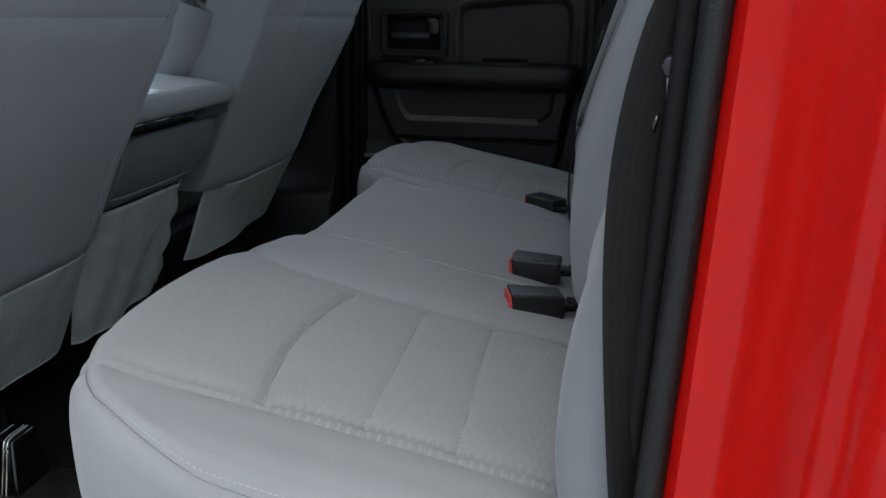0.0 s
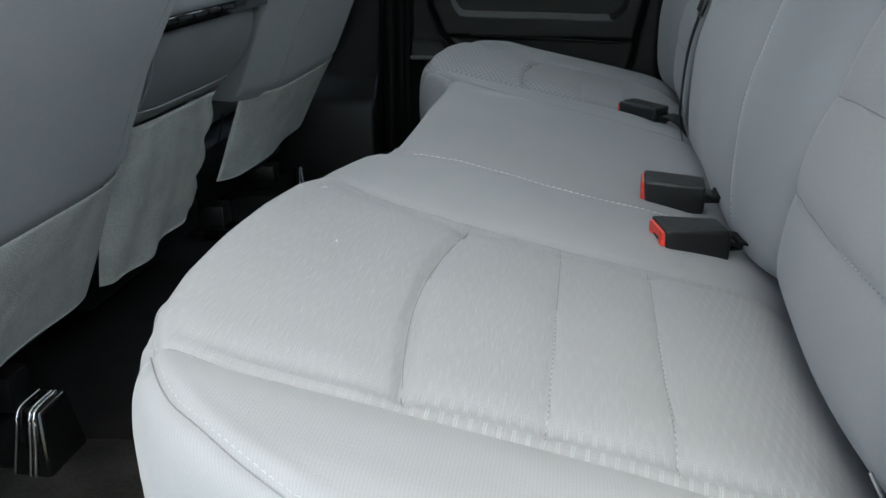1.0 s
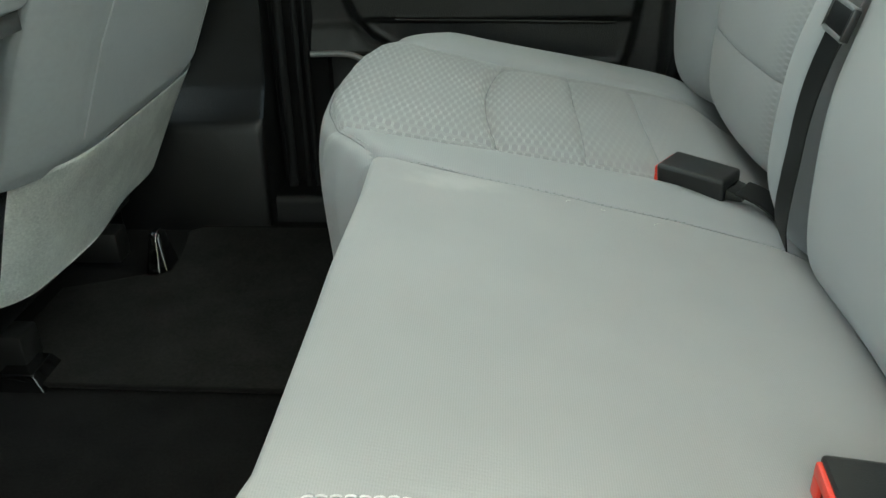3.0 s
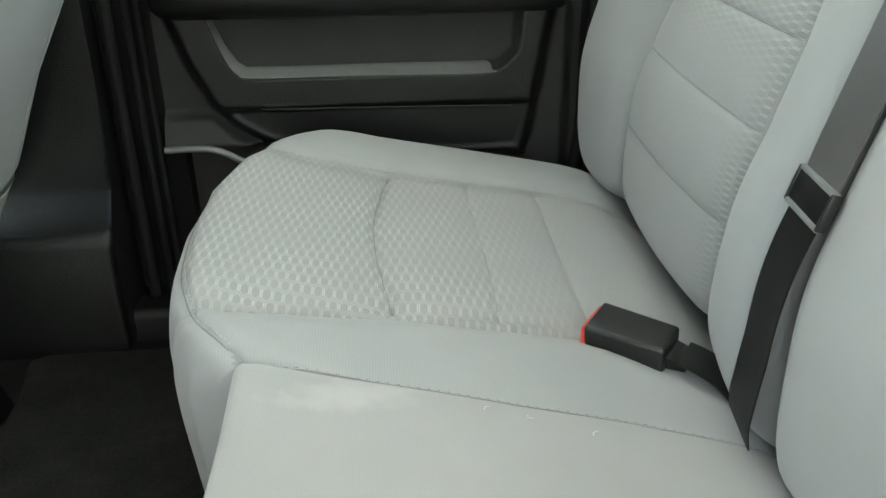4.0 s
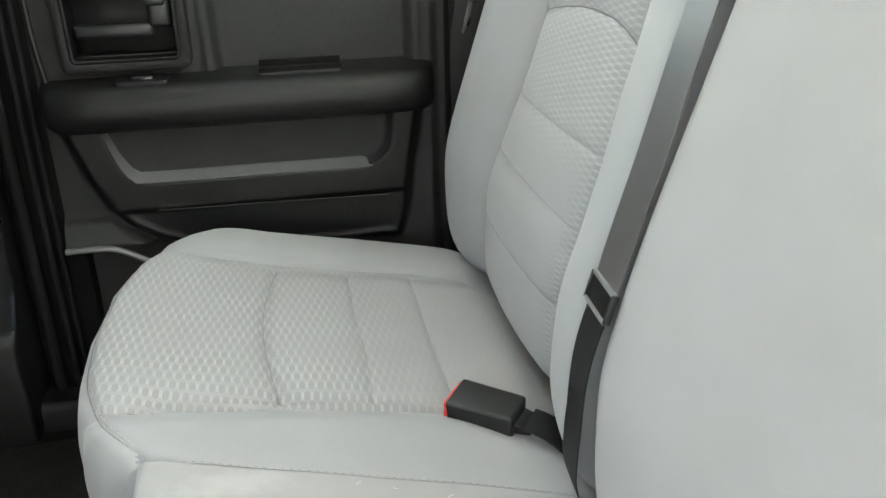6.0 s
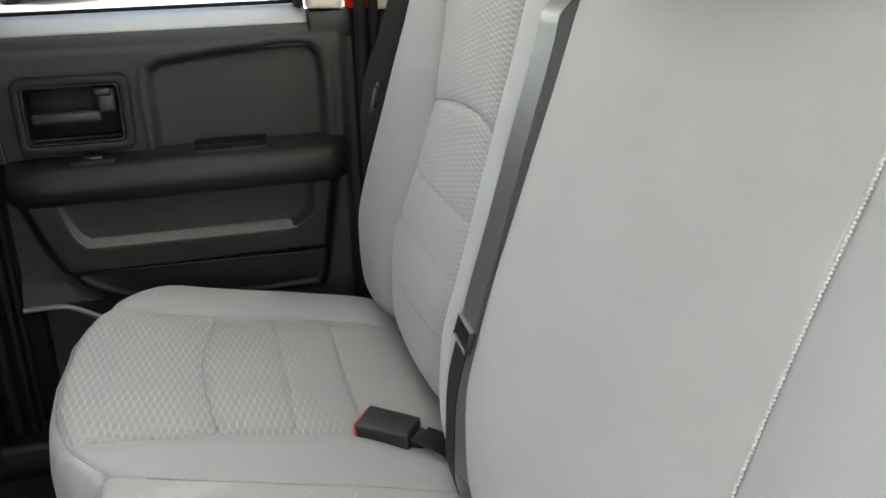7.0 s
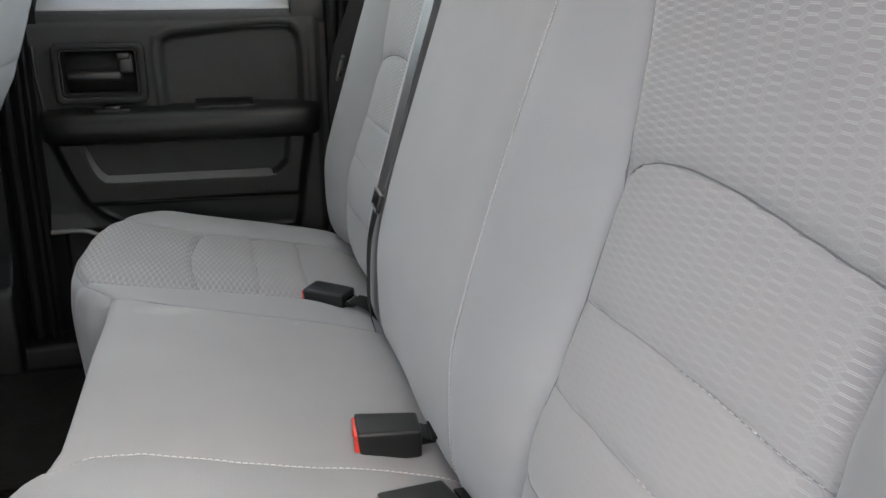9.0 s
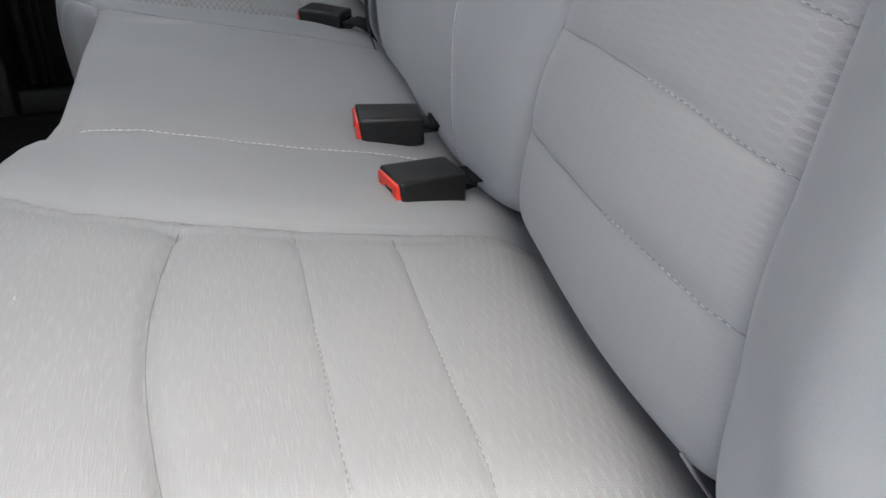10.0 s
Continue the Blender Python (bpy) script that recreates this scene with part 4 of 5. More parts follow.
# ---- seat belts ----
def buckle(tip, yaw, H, label="black belt buckle with a red release button"):
    """A belt buckle; tip is the middle of the end that takes the tongue."""
    ob = thing("seat_belt_buckle", label, "belt buckle", "belt buckles")
    m = Matrix.Translation(tip) @ pose(0, 0, 0, 0, 0, yaw)
    L, W = 0.067, 0.047
    def shape(bm):
        bmesh.ops.transform(bm, matrix=m, verts=bm.verts)
        return bm
    bm = block(0.0, L, -W / 2, W / 2, -H / 2, H / 2)
    for v in bm.verts:
        if v.co.x > L / 2:
            v.co.y *= 0.90
            v.co.z = v.co.z * 0.86 - 0.001
        elif v.co.z < 0:
            v.co.x += 0.004
    bmesh.ops.bevel(bm, geom=bm.edges[:], offset=0.0042, segments=3, affect="EDGES", profile=0.6)
    part("housing", shape(bm), M_HOUSING, ob)
    bar = H / 2 - 0.0115
    bm = block(-0.0025, 0.006, -W / 2 + 0.0032, W / 2 - 0.0032, bar, H / 2 - 0.0030, 0.0018)
    button = part("release_button", shape(bm), M_BUTTON, ob, "red release button")
    for s in (-1, 1):
        bm = block(-0.0022, 0.006, s * (W / 2 - 0.0085) - 0.0053, s * (W / 2 - 0.0085) + 0.0053, -H / 2 + 0.0035, bar + 0.0005, 0.0012)
        part("button_cheek", shape(bm), M_BUTTON, button, "red button edge")
    bm = block(-0.0006, 0.004, -W / 2 + 0.0140, W / 2 - 0.0140, -H / 2 + 0.0040, bar, 0.0008)
    part("slot", shape(bm), M_GLOSS, ob, "dark slot for the tongue")
    bm = block(L - 0.006, L + 0.016, -0.016, 0.016, -0.006, 0.006)
    for v in bm.verts:
        if v.co.x > L:
            v.co.y *= 0.86
            v.co.z = v.co.z * 0.55 - 0.002
    bmesh.ops.bevel(bm, geom=bm.edges[:], offset=0.002, segments=2, affect="EDGES", profile=0.6)
    part("sleeve", shape(bm), M_GLOSS, ob, "glossy black sleeve over the anchor plate")
    web = [(L + 0.010, 0, 0.003), (L + 0.022, 0, 0.001), (L + 0.040, 0, -0.006), (L + 0.060, 0, -0.022)]
    part("strap", shape(ribbon(smooth_line(web, 12), [(0, 1, 0)] * 12, 0.036, 0.0024)), M_WEB, ob, "short black webbing strap")
    return ob


buckle((-0.019, 0.994, 0.2705), 13, 0.041)
buckle((-0.025, 1.134, 0.2800), -4, 0.0365)
buckle((-0.025, 1.600, 0.2722), -35, 0.0355)


belt = thing("seat_belt", "black middle seat belt with a clipped stop between the backrests", "seat belt", "seat belts")
# it lies on the rounded edge of the narrow backrest
heights = np.linspace(0.755, 0.265, 26)
profile = smooth_line(BACK, 220)[:TOP_ROW]
depth = np.interp(heights, profile[:, 1], profile[:, 0]) - np.interp(heights, [0.26, 0.32, 0.40, 0.5, 0.75], [0.009, 0.008, 0.006, 0.006, 0.006])
middle = np.interp(heights, [0.26, 0.30, 0.34, 0.40, 0.46, 0.55, 0.65, 0.76], [1.478, 1.466, 1.458, 1.455, 1.451, 1.452, 1.458, 1.465])
run = smooth_line([(0.245, 1.462, 0.832), (0.215, 1.462, 0.808), (0.190, 1.466, 0.788)] + list(zip(depth, middle, heights)), 70)
turn = np.interp(run[:, 2], [0.435, 0.475], [0.06, -0.03])
lie = np.stack([turn, np.ones(70), np.zeros(70)], 1)
k = 3 + int(np.argmin(np.abs(run[3:, 2] - 0.450)))
c, way = Vector(run[k]), (Vector(run[k - 2]) - Vector(run[k + 2])).normalized()
# one webbing: only the upper run carries the painted gleam
part("upper_webbing", ribbon(run[:k + 1], [tuple(v) for v in lie[:k + 1]], 0.040, 0.0012, 14), M_GLEAMWEB, belt, "black webbing with the window gleam painted in")
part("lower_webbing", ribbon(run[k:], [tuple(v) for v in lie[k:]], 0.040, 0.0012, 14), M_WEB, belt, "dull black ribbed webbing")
across = Vector(lie[k])
across = (across - way * across.dot(way)).normalized()
out = across.cross(way).normalized()
if out.x > 0:
    out = -out
m = Matrix((( across.x, way.x, out.x, c.x), (across.y, way.y, out.y, c.y), (across.z, way.z, out.z, c.z), (0, 0, 0, 1)))
def placed(bm):
    bmesh.ops.transform(bm, matrix=m, verts=bm.verts)
    return bm
part("slider_top", placed(block(-0.0218, 0.0218, 0.0095, 0.0130, -0.002, 0.0040, 0.0013)), M_LIP, belt, "pale cross bar of the stop")
part("slider_bottom", placed(block(-0.0222, 0.0222, -0.0130, -0.0090, -0.002, 0.0040, 0.0013)), M_LIP, belt, "pale cross bar of the stop")
part("slider_plate", placed(block(-0.0212, 0.0212, -0.0095, 0.0100, 0.0012, 0.0030, 0.001)), M_WEB, belt, "doubled black webbing in the stop")
for s in (-1, 1):
    part("slider_side", placed(block(s * 0.0217 - 0.0015, s * 0.0217 + 0.0015, -0.012, 0.012, -0.002, 0.0042, 0.001)), M_SATIN, belt)
guide = thing("belt_guide", "black plastic belt guide on top of the rear backrest", "belt guide")
part("body", block(0.178, 0.212, 1.440, 1.488, 0.782, 0.797, 0.005, 3), M_SATIN, guide)
part("collar", block(0.182, 0.208, 1.444, 1.484, 0.793, 0.806, 0.005, 3), M_SATIN, guide, "raised lip of the guide")
part("slot", block(0.1765, 0.1790, 1.446, 1.482, 0.786, 0.793), M_MATTE, guide, "dark slot for the webbing")


def shoulder_belt(y, s, label, plate):
    """The outer belt: webbing down from the pillar, a hanging tongue, and the lower run to the floor."""
    ob = thing("seat_belt", label, "seat belt", "seat belts")
    up = smooth_line([(0.235, y - 0.035 * s, 1.02), (0.19, y - 0.02 * s, 0.86), (0.135, y - 0.008 * s, 0.68), (0.105, y, 0.595), (0.095, y + 0.004 * s, 0.50), (0.105, y + 0.012 * s, 0.36), (0.125, y + 0.02 * s, 0.20)], 50)
    part("webbing", ribbon(up, [(0.95, -0.22 * s, -0.3)] * 50, 0.047, 0.0016), M_WEB, ob, "black ribbed webbing")
    part("tongue_cover", prism(rounded(0.097, 0.111, 0.586, 0.598, 0.005), on_side, y - 0.005, y + 0.005, 0.002), M_SATIN, ob, "black plastic tongue cover")
    part("tongue", prism([(0.0955, 0.588), (0.1065, 0.588), (0.102, 0.568), (0.0985, 0.565), (0.096, 0.550), (0.0885, 0.545), (0.0865, 0.549)], on_side, y - 0.002, y + 0.001, 0.0006), plate, ob, "flat belt tongue plate")
    part("tongue_slot", prism([(0.0935, 0.556), (0.0965, 0.556), (0.0985, 0.566), (0.0955, 0.566)], on_side, y - 0.0035, y + 0.0025), M_GLOSS, ob, "dark slot in the tongue")
    return ob


shoulder_belt(2.062, 1, "black shoulder belt hanging beside the rear backrest", M_SATIN)
shoulder_belt(0.478, -1, "black shoulder belt with a bright steel tongue", M_STEEL)


# ---- cab shell ----
ROOF = 1.24
floor_bm = block(-1.75, 0.33, 0.42, 2.12, -0.05, 0.0)
setting("floor", floor_bm, M_CARPET, "black carpet on the cab floor", "floor", False)
setting("wall_rear_lower", block(0.33, 0.37, 0.36, 2.22, -0.3, 0.86), M_TRIM, "dark trim behind the rear bench", "wall", False)
setting("wall_rear_upper", block(0.33, 0.37, 0.36, 2.22, 1.16, ROOF), M_LINER, "pale trim above the rear window", "wall", False)
for k, (a, b) in enumerate(((0.36, 0.52), (2.02, 2.22))):
    setting("pillar_rear_%d" % (k + 1), block(0.33, 0.37, a, b, 0.86, 1.16), M_CREAM, "cream trim beside the rear window", "pillar", False)
setting("ceiling", block(-1.35, 0.37, 0.42, 2.16, ROOF, ROOF + 0.03), M_LINER, "pale felt headliner", "ceiling", False)
setting("roof", block(-1.38, 0.40, 0.36, 2.22, ROOF + 0.034, ROOF + 0.05), M_RED, "red cab roof", "roof", False)
win = thing("window_rear", "clear rear window of the cab", "window", "", "structure")
o = part("pane", block(0.346, 0.350, 0.52, 2.02, 0.86, 1.16), M_GLASS, win, smooth=False)
o.visible_shadow = False
# dashboard and firewall close the front
setting("dashboard", block(-2.05, -1.62, 0.44, 2.10, 0.0, 0.66, 0.05, 3), M_TRIM, "dark plastic dashboard", "dashboard")
setting("firewall", block(-2.12, -2.06, 0.36, 2.22, -0.3, 0.62), M_TRIM, "dark firewall behind the dashboard", "wall", False)
setting("bonnet", block(-3.2, -2.13, 0.36, 2.22, 0.40, 0.58, 0.05, 3), M_RED, "red bonnet in front of the cab", "bonnet")

# far side: front door, pillar, rear door
setting("door_front_far", block(-2.05, -0.92, 2.13, 2.21, -0.05, 0.70, 0.01), M_TRIM, "dark inner panel of the front door", "door")
setting("sill_far", block(-2.05, 0.33, 2.06, 2.22, -0.12, 0.045, 0.012, 3), M_PLASTIC, "black door sill plate", "sill")
setting("roof_rail_far", block(-1.35, 0.33, 2.10, 2.20, 1.14, ROOF, 0.02, 3), M_LINER, "pale trim over the windows", "trim")
for nm, x0, x1 in (("window_front_far", -1.85, -0.72), ("window_rear_far", -0.50, -0.002)):
    wn_ = thing(nm, "clear side window of the cab", "window", "", "structure")
    o = part("pane", block(x0, x1, 2.196, 2.200, 0.66, 1.16), M_GLASS, wn_, smooth=False)
    o.visible_shadow = False

# pillar between the doors: a stepped lower cover and dark seals
pillar = [(2.026, 0.0), (2.030, 0.160), (2.034, 0.174), (2.042, 0.182), (2.078, 0.214), (2.086, 0.226), (2.088, 0.34), (2.095, 0.62), (2.12, 1.16), (2.20, 1.16), (2.20, 0.0)]
bm = prism(pillar, on_end, -0.80, -0.548, 0.012, 3)
setting("pillar_middle", bm, M_PILLAR, "dark grey stepped plastic pillar cover", "pillar")
setting("pillar_jamb", block(-0.56, -0.46, 2.135, 2.22, 0.0, 1.16), M_MATTE, "black painted door jamb", "jamb", False)
for k, (x, r) in enumerate(((-0.528, 0.008), (-0.503, 0.005), (-0.488, 0.004))):
    setting("door_seal_%d" % (k + 1), tube(smooth_line([(x, 2.110, 0.02), (x, 2.112, 0.35), (x, 2.120, 0.70), (x - 0.01, 2.14, 1.14)], 24), r, 10), M_RUBBER, "black rubber door seal", "door seal")
for k, (x, r) in enumerate(((0.087, 0.010), (0.108, 0.008))):
    setting("door_seal_%d" % (k + 4), tube(smooth_line([(x - 0.02, 2.10, 0.20), (x, 2.105, 0.35), (x + 0.004, 2.12, 0.70), (x + 0.01, 2.14, 1.14)], 24), r, 10), M_RUBBER, "black rubber door seal", "door seal")
setting("jamb_cover_far", block(0.070, 0.135, 2.150, 2.20, -0.05, 0.70), M_RUBBER, "black painted rear door jamb", "jamb", False)
setting("quarter_trim_far", block(0.118, 0.33, 2.08, 2.20, -0.05, 0.70, 0.02, 3), M_RUBBER, "dark trim beside the rear backrest", "trim")

# rear door on the far side: a moulded panel
door = thing("door_rear", "black moulded rear door panel with armrest and map pocket", "door", "", "structure")
gx, gz = np.linspace(-0.478, 0.078, 190), np.linspace(0.04, 0.676, 216)
DX, DZ = np.meshgrid(gx, gz, indexing="ij")
skin = np.full(DX.shape, 2.132)
bolster = [(-0.470, 0.47), (-0.452, 0.42), (-0.436, 0.37), (-0.411, 0.318), (-0.385, 0.290), (-0.35, 0.268), (-0.30, 0.250), (-0.25, 0.242), (-0.10, 0.238), (0.0, 0.240), (0.010, 0.27), (0.020, 0.34), (0.034, 0.42), (0.040, 0.47)]
pocket = [(-0.410, 0.46), (-0.396, 0.415), (-0.384, 0.382), (-0.372, 0.366), (-0.350, 0.360), (-0.20, 0.359), (-0.055, 0.358), (-0.030, 0.366), (-0.012, 0.385), (-0.004, 0.46)]
upper = [(-0.246, 0.46), (-0.250, 0.60), (-0.246, 0.628), (-0.225, 0.640), (-0.14, 0.650), (-0.02, 0.660), (0.010, 0.655), (0.026, 0.636), (0.032, 0.60), (0.030, 0.46)]
d = poly_distance(DX, DZ, bolster)
skin -= 0.034 * step(0.010, -0.014, d)
dp = poly_distance(DX, DZ, pocket)
lip = np.interp(DX, [-0.36, -0.10, -0.055, -0.02], [0.0085, 0.0095, 0.0095, 0.0105])
skin += 0.018 * np.clip((0.002 - dp) / lip, 0, 1)
line = (np.abs(DZ - 0.317) < 0.02) & (DX > -0.345) & (DX < -0.018)
skin -= np.where(line, 0.0022 * np.exp(-((DZ - 0.3165 + 0.017 * (DX + 0.18)) / 0.003) ** 2), 0)
skin += 0.010 * step(0.322, 0.312, DZ) * step(0.0, -0.02, d)
du = poly_distance(DX, DZ, upper)
skin += 0.020 * step(0.0, 0.014, -du)
skin -= 0.0035 * np.exp(-((du - 0.006) / 0.0045) ** 2) * (DZ > 0.5)
# ledge beside the lower bolster
ledge = step(0.004, 0.016, d) * step(-0.30, -0.34, DX)
skin += ledge * np.interp(DZ, [0.04, 0.250, 0.258, 0.264, 0.269, 0.300, 0.306, 0.312], [0.034, 0.034, 0.010, -0.024, -0.030, -0.014, -0.004, 0.0])
skin += np.interp(DZ, [0.655, 0.700], [0.0, 0.022]) * step(0.0, 0.012, du)
skin += 0.010 * step(0.052, 0.070, DX)
P = np.stack([DX, skin, DZ], 2)
fd = 0.25 * (d[:-1, :-1] + d[1:, :-1] + d[1:, 1:] + d[:-1, 1:])
fu = 0.25 * (du[:-1, :-1] + du[1:, :-1] + du[1:, 1:] + du[:-1, 1:])
fp = 0.25 * (dp[:-1, :-1] + dp[1:, :-1] + dp[1:, 1:] + dp[:-1, 1:])
region = np.zeros(fd.shape, int)
region[fd < 0.004] = 1
region[fp < 0.0] = 2
region[(fu < 0.0) & (gz[:-1] > 0.48)[None]] = 3
mx, mz = 0.5 * (gx[:-1] + gx[1:])[:, None], 0.5 * (gz[:-1] + gz[1:])[None]
region[(mx > -0.421) & (mx < -0.291) & (mz > 0.530) & (mz < 0.613)] = -1
sheet(door, P, DX, DZ, region, ["door_skin", "lower_bolster", "map_pocket", "upper_panel"], [M_PANEL, M_TRIM, M_PANEL, M_PANEL],
      ["dark grey grained door skin", "black lower bolster", "recessed grained map pocket", "recessed grained upper panel"])
outline = smooth_line(pocket, 160)
outline = outline[:1 + int(np.argmax(outline[:, 0] > -0.040))]
along = np.gradient(outline, axis=0)
along /= np.linalg.norm(along, axis=1, keepdims=True)
inward = np.stack([-along[:, 1], along[:, 0]], 1)
wide_lip = np.interp(outline[:, 0], [-0.36, -0.10, -0.055, -0.02], [0.0085, 0.0095, 0.0095, 0.0105]) + 0.001
wide_lip *= np.interp(outline[:, 0], [-0.054, -0.040], [1.0, 0.55])
wide_lip *= np.interp(outline[:, 1], [0.360, 0.375, 0.40, 0.46], [1.0, 0.80, 0.55, 0.40])
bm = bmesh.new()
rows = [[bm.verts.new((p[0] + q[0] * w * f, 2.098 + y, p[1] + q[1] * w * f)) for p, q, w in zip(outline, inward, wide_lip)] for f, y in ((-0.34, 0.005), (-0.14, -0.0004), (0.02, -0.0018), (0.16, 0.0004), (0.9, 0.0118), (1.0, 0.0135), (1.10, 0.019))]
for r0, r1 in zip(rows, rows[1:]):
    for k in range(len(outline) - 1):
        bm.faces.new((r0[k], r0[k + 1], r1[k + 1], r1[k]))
part("pocket_lip", bm, M_LIP, door, "smooth sloping lip of the map pocket, its gleam painted pale", angle=80)
part("kick_bead", tube(smooth_line([(-0.479, 2.101, 0.266), (-0.45, 2.100, 0.267), (-0.42, 2.100, 0.266), (-0.40, 2.100, 0.259), (-0.380, 2.101, 0.247), (-0.355, 2.102, 0.232)], 30), 0.0045, 10), M_LIP, door, "smooth rounded lip over the kick area, its gleam painted pale")
part("trim_line", tube([(-0.345, 2.0945, 0.3190), (-0.18, 2.0940, 0.3170), (-0.018, 2.0945, 0.3135)], 0.0009, 6), M_SATIN, door, "thin trim line")
part("core", block(-0.470, 0.074, 2.172, 2.21, -0.02, 0.66), M_PLASTIC, door)
# armrest
arm = [(2.150, 0.440), (2.085, 0.437), (2.066, 0.442), (2.056, 0.454), (2.052, 0.470), (2.056, 0.486), (2.066, 0.496), (2.082, 0.500), (2.150, 0.503)]
rows = []
bm = bmesh.new()
for x, f, dz in ((-0.474, 0.25, 0.004), (-0.470, 0.55, 0.002), (-0.458, 0.80, 0.001), (-0.435, 0.97, 0), (-0.40, 1.0, 0), (-0.2, 1.0, 0), (-0.02, 1.0, 0), (0.018, 0.97, 0), (0.040, 0.85, 0), (0.052, 0.60, 0), (0.057, 0.30, 0)):
    rows.append([bm.verts.new((x, 2.150 + (y - 2.150) * f, 0.470 + (z - 0.470) * (0.75 + 0.25 * f) + dz)) for y, z in arm])
for a, b in zip(rows, rows[1:]):
    for k in range(len(arm)):
        bm.faces.new((a[k], a[(k + 1) % len(arm)], b[(k + 1) % len(arm)], b[k]))
bm.faces.new(rows[0][::-1])
bm.faces.new(rows[-1])
part("armrest", bm, M_TRIM, door, "black padded armrest", angle=60)
cup = part("pull_cup", ring_plate(rounded(-0.190, -0.070, 2.086, 2.128, 0.010), rounded(-0.187, -0.073, 2.0885, 2.1255, 0.008), lambda a, b, c: (a, b, c), 0.5042, 0.490, 0.0008), M_PLASTIC, door, "black pull cup rim in the armrest")
# black plates on the closed armrest stand for the shade in the cup
part("pull_cup_well", prism(rounded(-0.1872, -0.0728, 2.0883, 2.1257, 0.008), lambda a, b, c: (a, b, c), 0.494, 0.5034), M_MATTE, cup, "flush dark plate for the shade in the pull cup")
part("cup_back", block(-0.186, -0.074, 2.1262, 2.131, 0.500, 0.5135, 0.001), M_MATTE, cup, "raised dark plate for the shaded rear of the pull cup")
plate = part("switch_plate", prism(rounded(-0.372, -0.304, 2.078, 2.112, 0.006), lambda a, b, c: (a, b, c), 0.494, 0.5045, 0.0015), M_PLASTIC, door, "black window switch plate")
part("window_switch", block(-0.352, -0.322, 2.086, 2.104, 0.502, 0.5095, 0.003, 3), M_GLOSS, plate, "black window switch")
# handle bezel
bezel = part("bezel", ring_plate(rounded(-0.438, -0.272, 0.512, 0.626, 0.013), rounded(-0.4255, -0.2855, 0.5255, 0.6145, 0.008), on_side, 2.106, 2.150, 0.003), M_PLASTIC, door, "black handle surround")
part("inner_bezel", ring_plate(rounded(-0.4255, -0.2855, 0.5255, 0.6145, 0.008), rounded(-0.4215, -0.2895, 0.5290, 0.6110, 0.006), on_side, 2.109, 2.165, 0.001), M_PLASTIC, bezel, "black inner rim")
part("handle_well", block(-0.426, -0.286, 2.160, 2.166, 0.525, 0.618), M_PANEL, bezel)
part("handle", block(-0.4185, -0.316, 2.122, 2.138, 0.553, 0.573, 0.006, 3), M_SATIN, bezel, "black inner door handle")
part("handle_hinge", block(-0.322, -0.292, 2.118, 2.160, 0.566, 0.606, 0.006, 3), M_SATIN, bezel, "handle pivot")
part("lock_slider", block(-0.324, -0.298, 2.114, 2.128, 0.594, 0.608, 0.004, 3), M_SATIN, bezel, "black lock slider")
part("reveal_bead", tube([(-0.466, 2.128, 0.500), (-0.472, 2.130, 0.56), (-0.474, 2.134, 0.62)], 0.004, 8), M_SATIN, door, "satin edge bead")
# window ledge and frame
part("window_ledge", prism([(2.1500, 0.686), (2.153, 0.689), (2.184, 0.708), (2.204, 0.710), (2.204, 0.65), (2.150, 0.65)], on_end, -0.478, 0.010, 0.0015), M_LEDGE, door, "window ledge, daylight painted into its pale grey")
part("ledge_front", prism([(2.136, 0.668), (2.1385, 0.677), (2.1485, 0.6835), (2.1485, 0.65), (2.138, 0.65)], on_end, -0.478, 0.010, 0.001), M_PANEL, door)
part("ledge_corner", prism([(2.136, 0.688), (2.142, 0.700), (2.155, 0.704), (2.204, 0.700), (2.204, 0.66), (2.140, 0.66)], on_end, 0.0115, 0.078, 0.002), M_TRIM, door)
part("outer_skin", block(-0.52, 0.085, 2.212, 2.225, -0.2, 0.69, 0.003), M_RED, door, "red outer door skin")
part("window_seal", tube([(-0.50, 2.192, 0.7125), (-0.002, 2.192, 0.7135)], 0.0032, 8), M_RUBBER, door)
part("window_frame", block(-0.006, 0.008, 2.165, 2.205, 0.705, 1.15, 0.004), M_RUBBER, door, "black window frame")
part("frame_trim", prism([(0.012, 0.705), (0.066, 0.702), (0.086, 1.14), (0.012, 1.14)], on_side, 2.135, 2.19, 0.008, 3), M_CREAM, door, "cream window frame trim")
part("frame_top", block(-0.50, 0.08, 2.165, 2.21, 1.10, 1.16, 0.01), M_CREAM, door)
setting("pillar_quarter_far", prism([(0.118, 0.700), (0.33, 0.700), (0.33, 1.15), (0.140, 1.15)], on_side, 2.110, 2.19, 0.012, 3), M_CREAM, "cream rear pillar trim", "pillar")
setting("jamb_far", prism([(0.074, 0.66), (0.113, 0.66), (0.133, 1.15), (0.093, 1.15)], on_side, 2.175, 2.20), M_RED, "red painted door jamb", "jamb", False)

# near side: the open doorway
sill = [(0.30, -0.12), (0.46, -0.12), (0.46, 0.0), (0.44, 0.03), (0.40, 0.035), (0.36, 0.01), (0.30, -0.02)]
setting("sill_near", prism(sill, on_end, -2.05, 0.33, 0.006), M_PLASTIC, "black door sill plate at the open doorway", "sill")
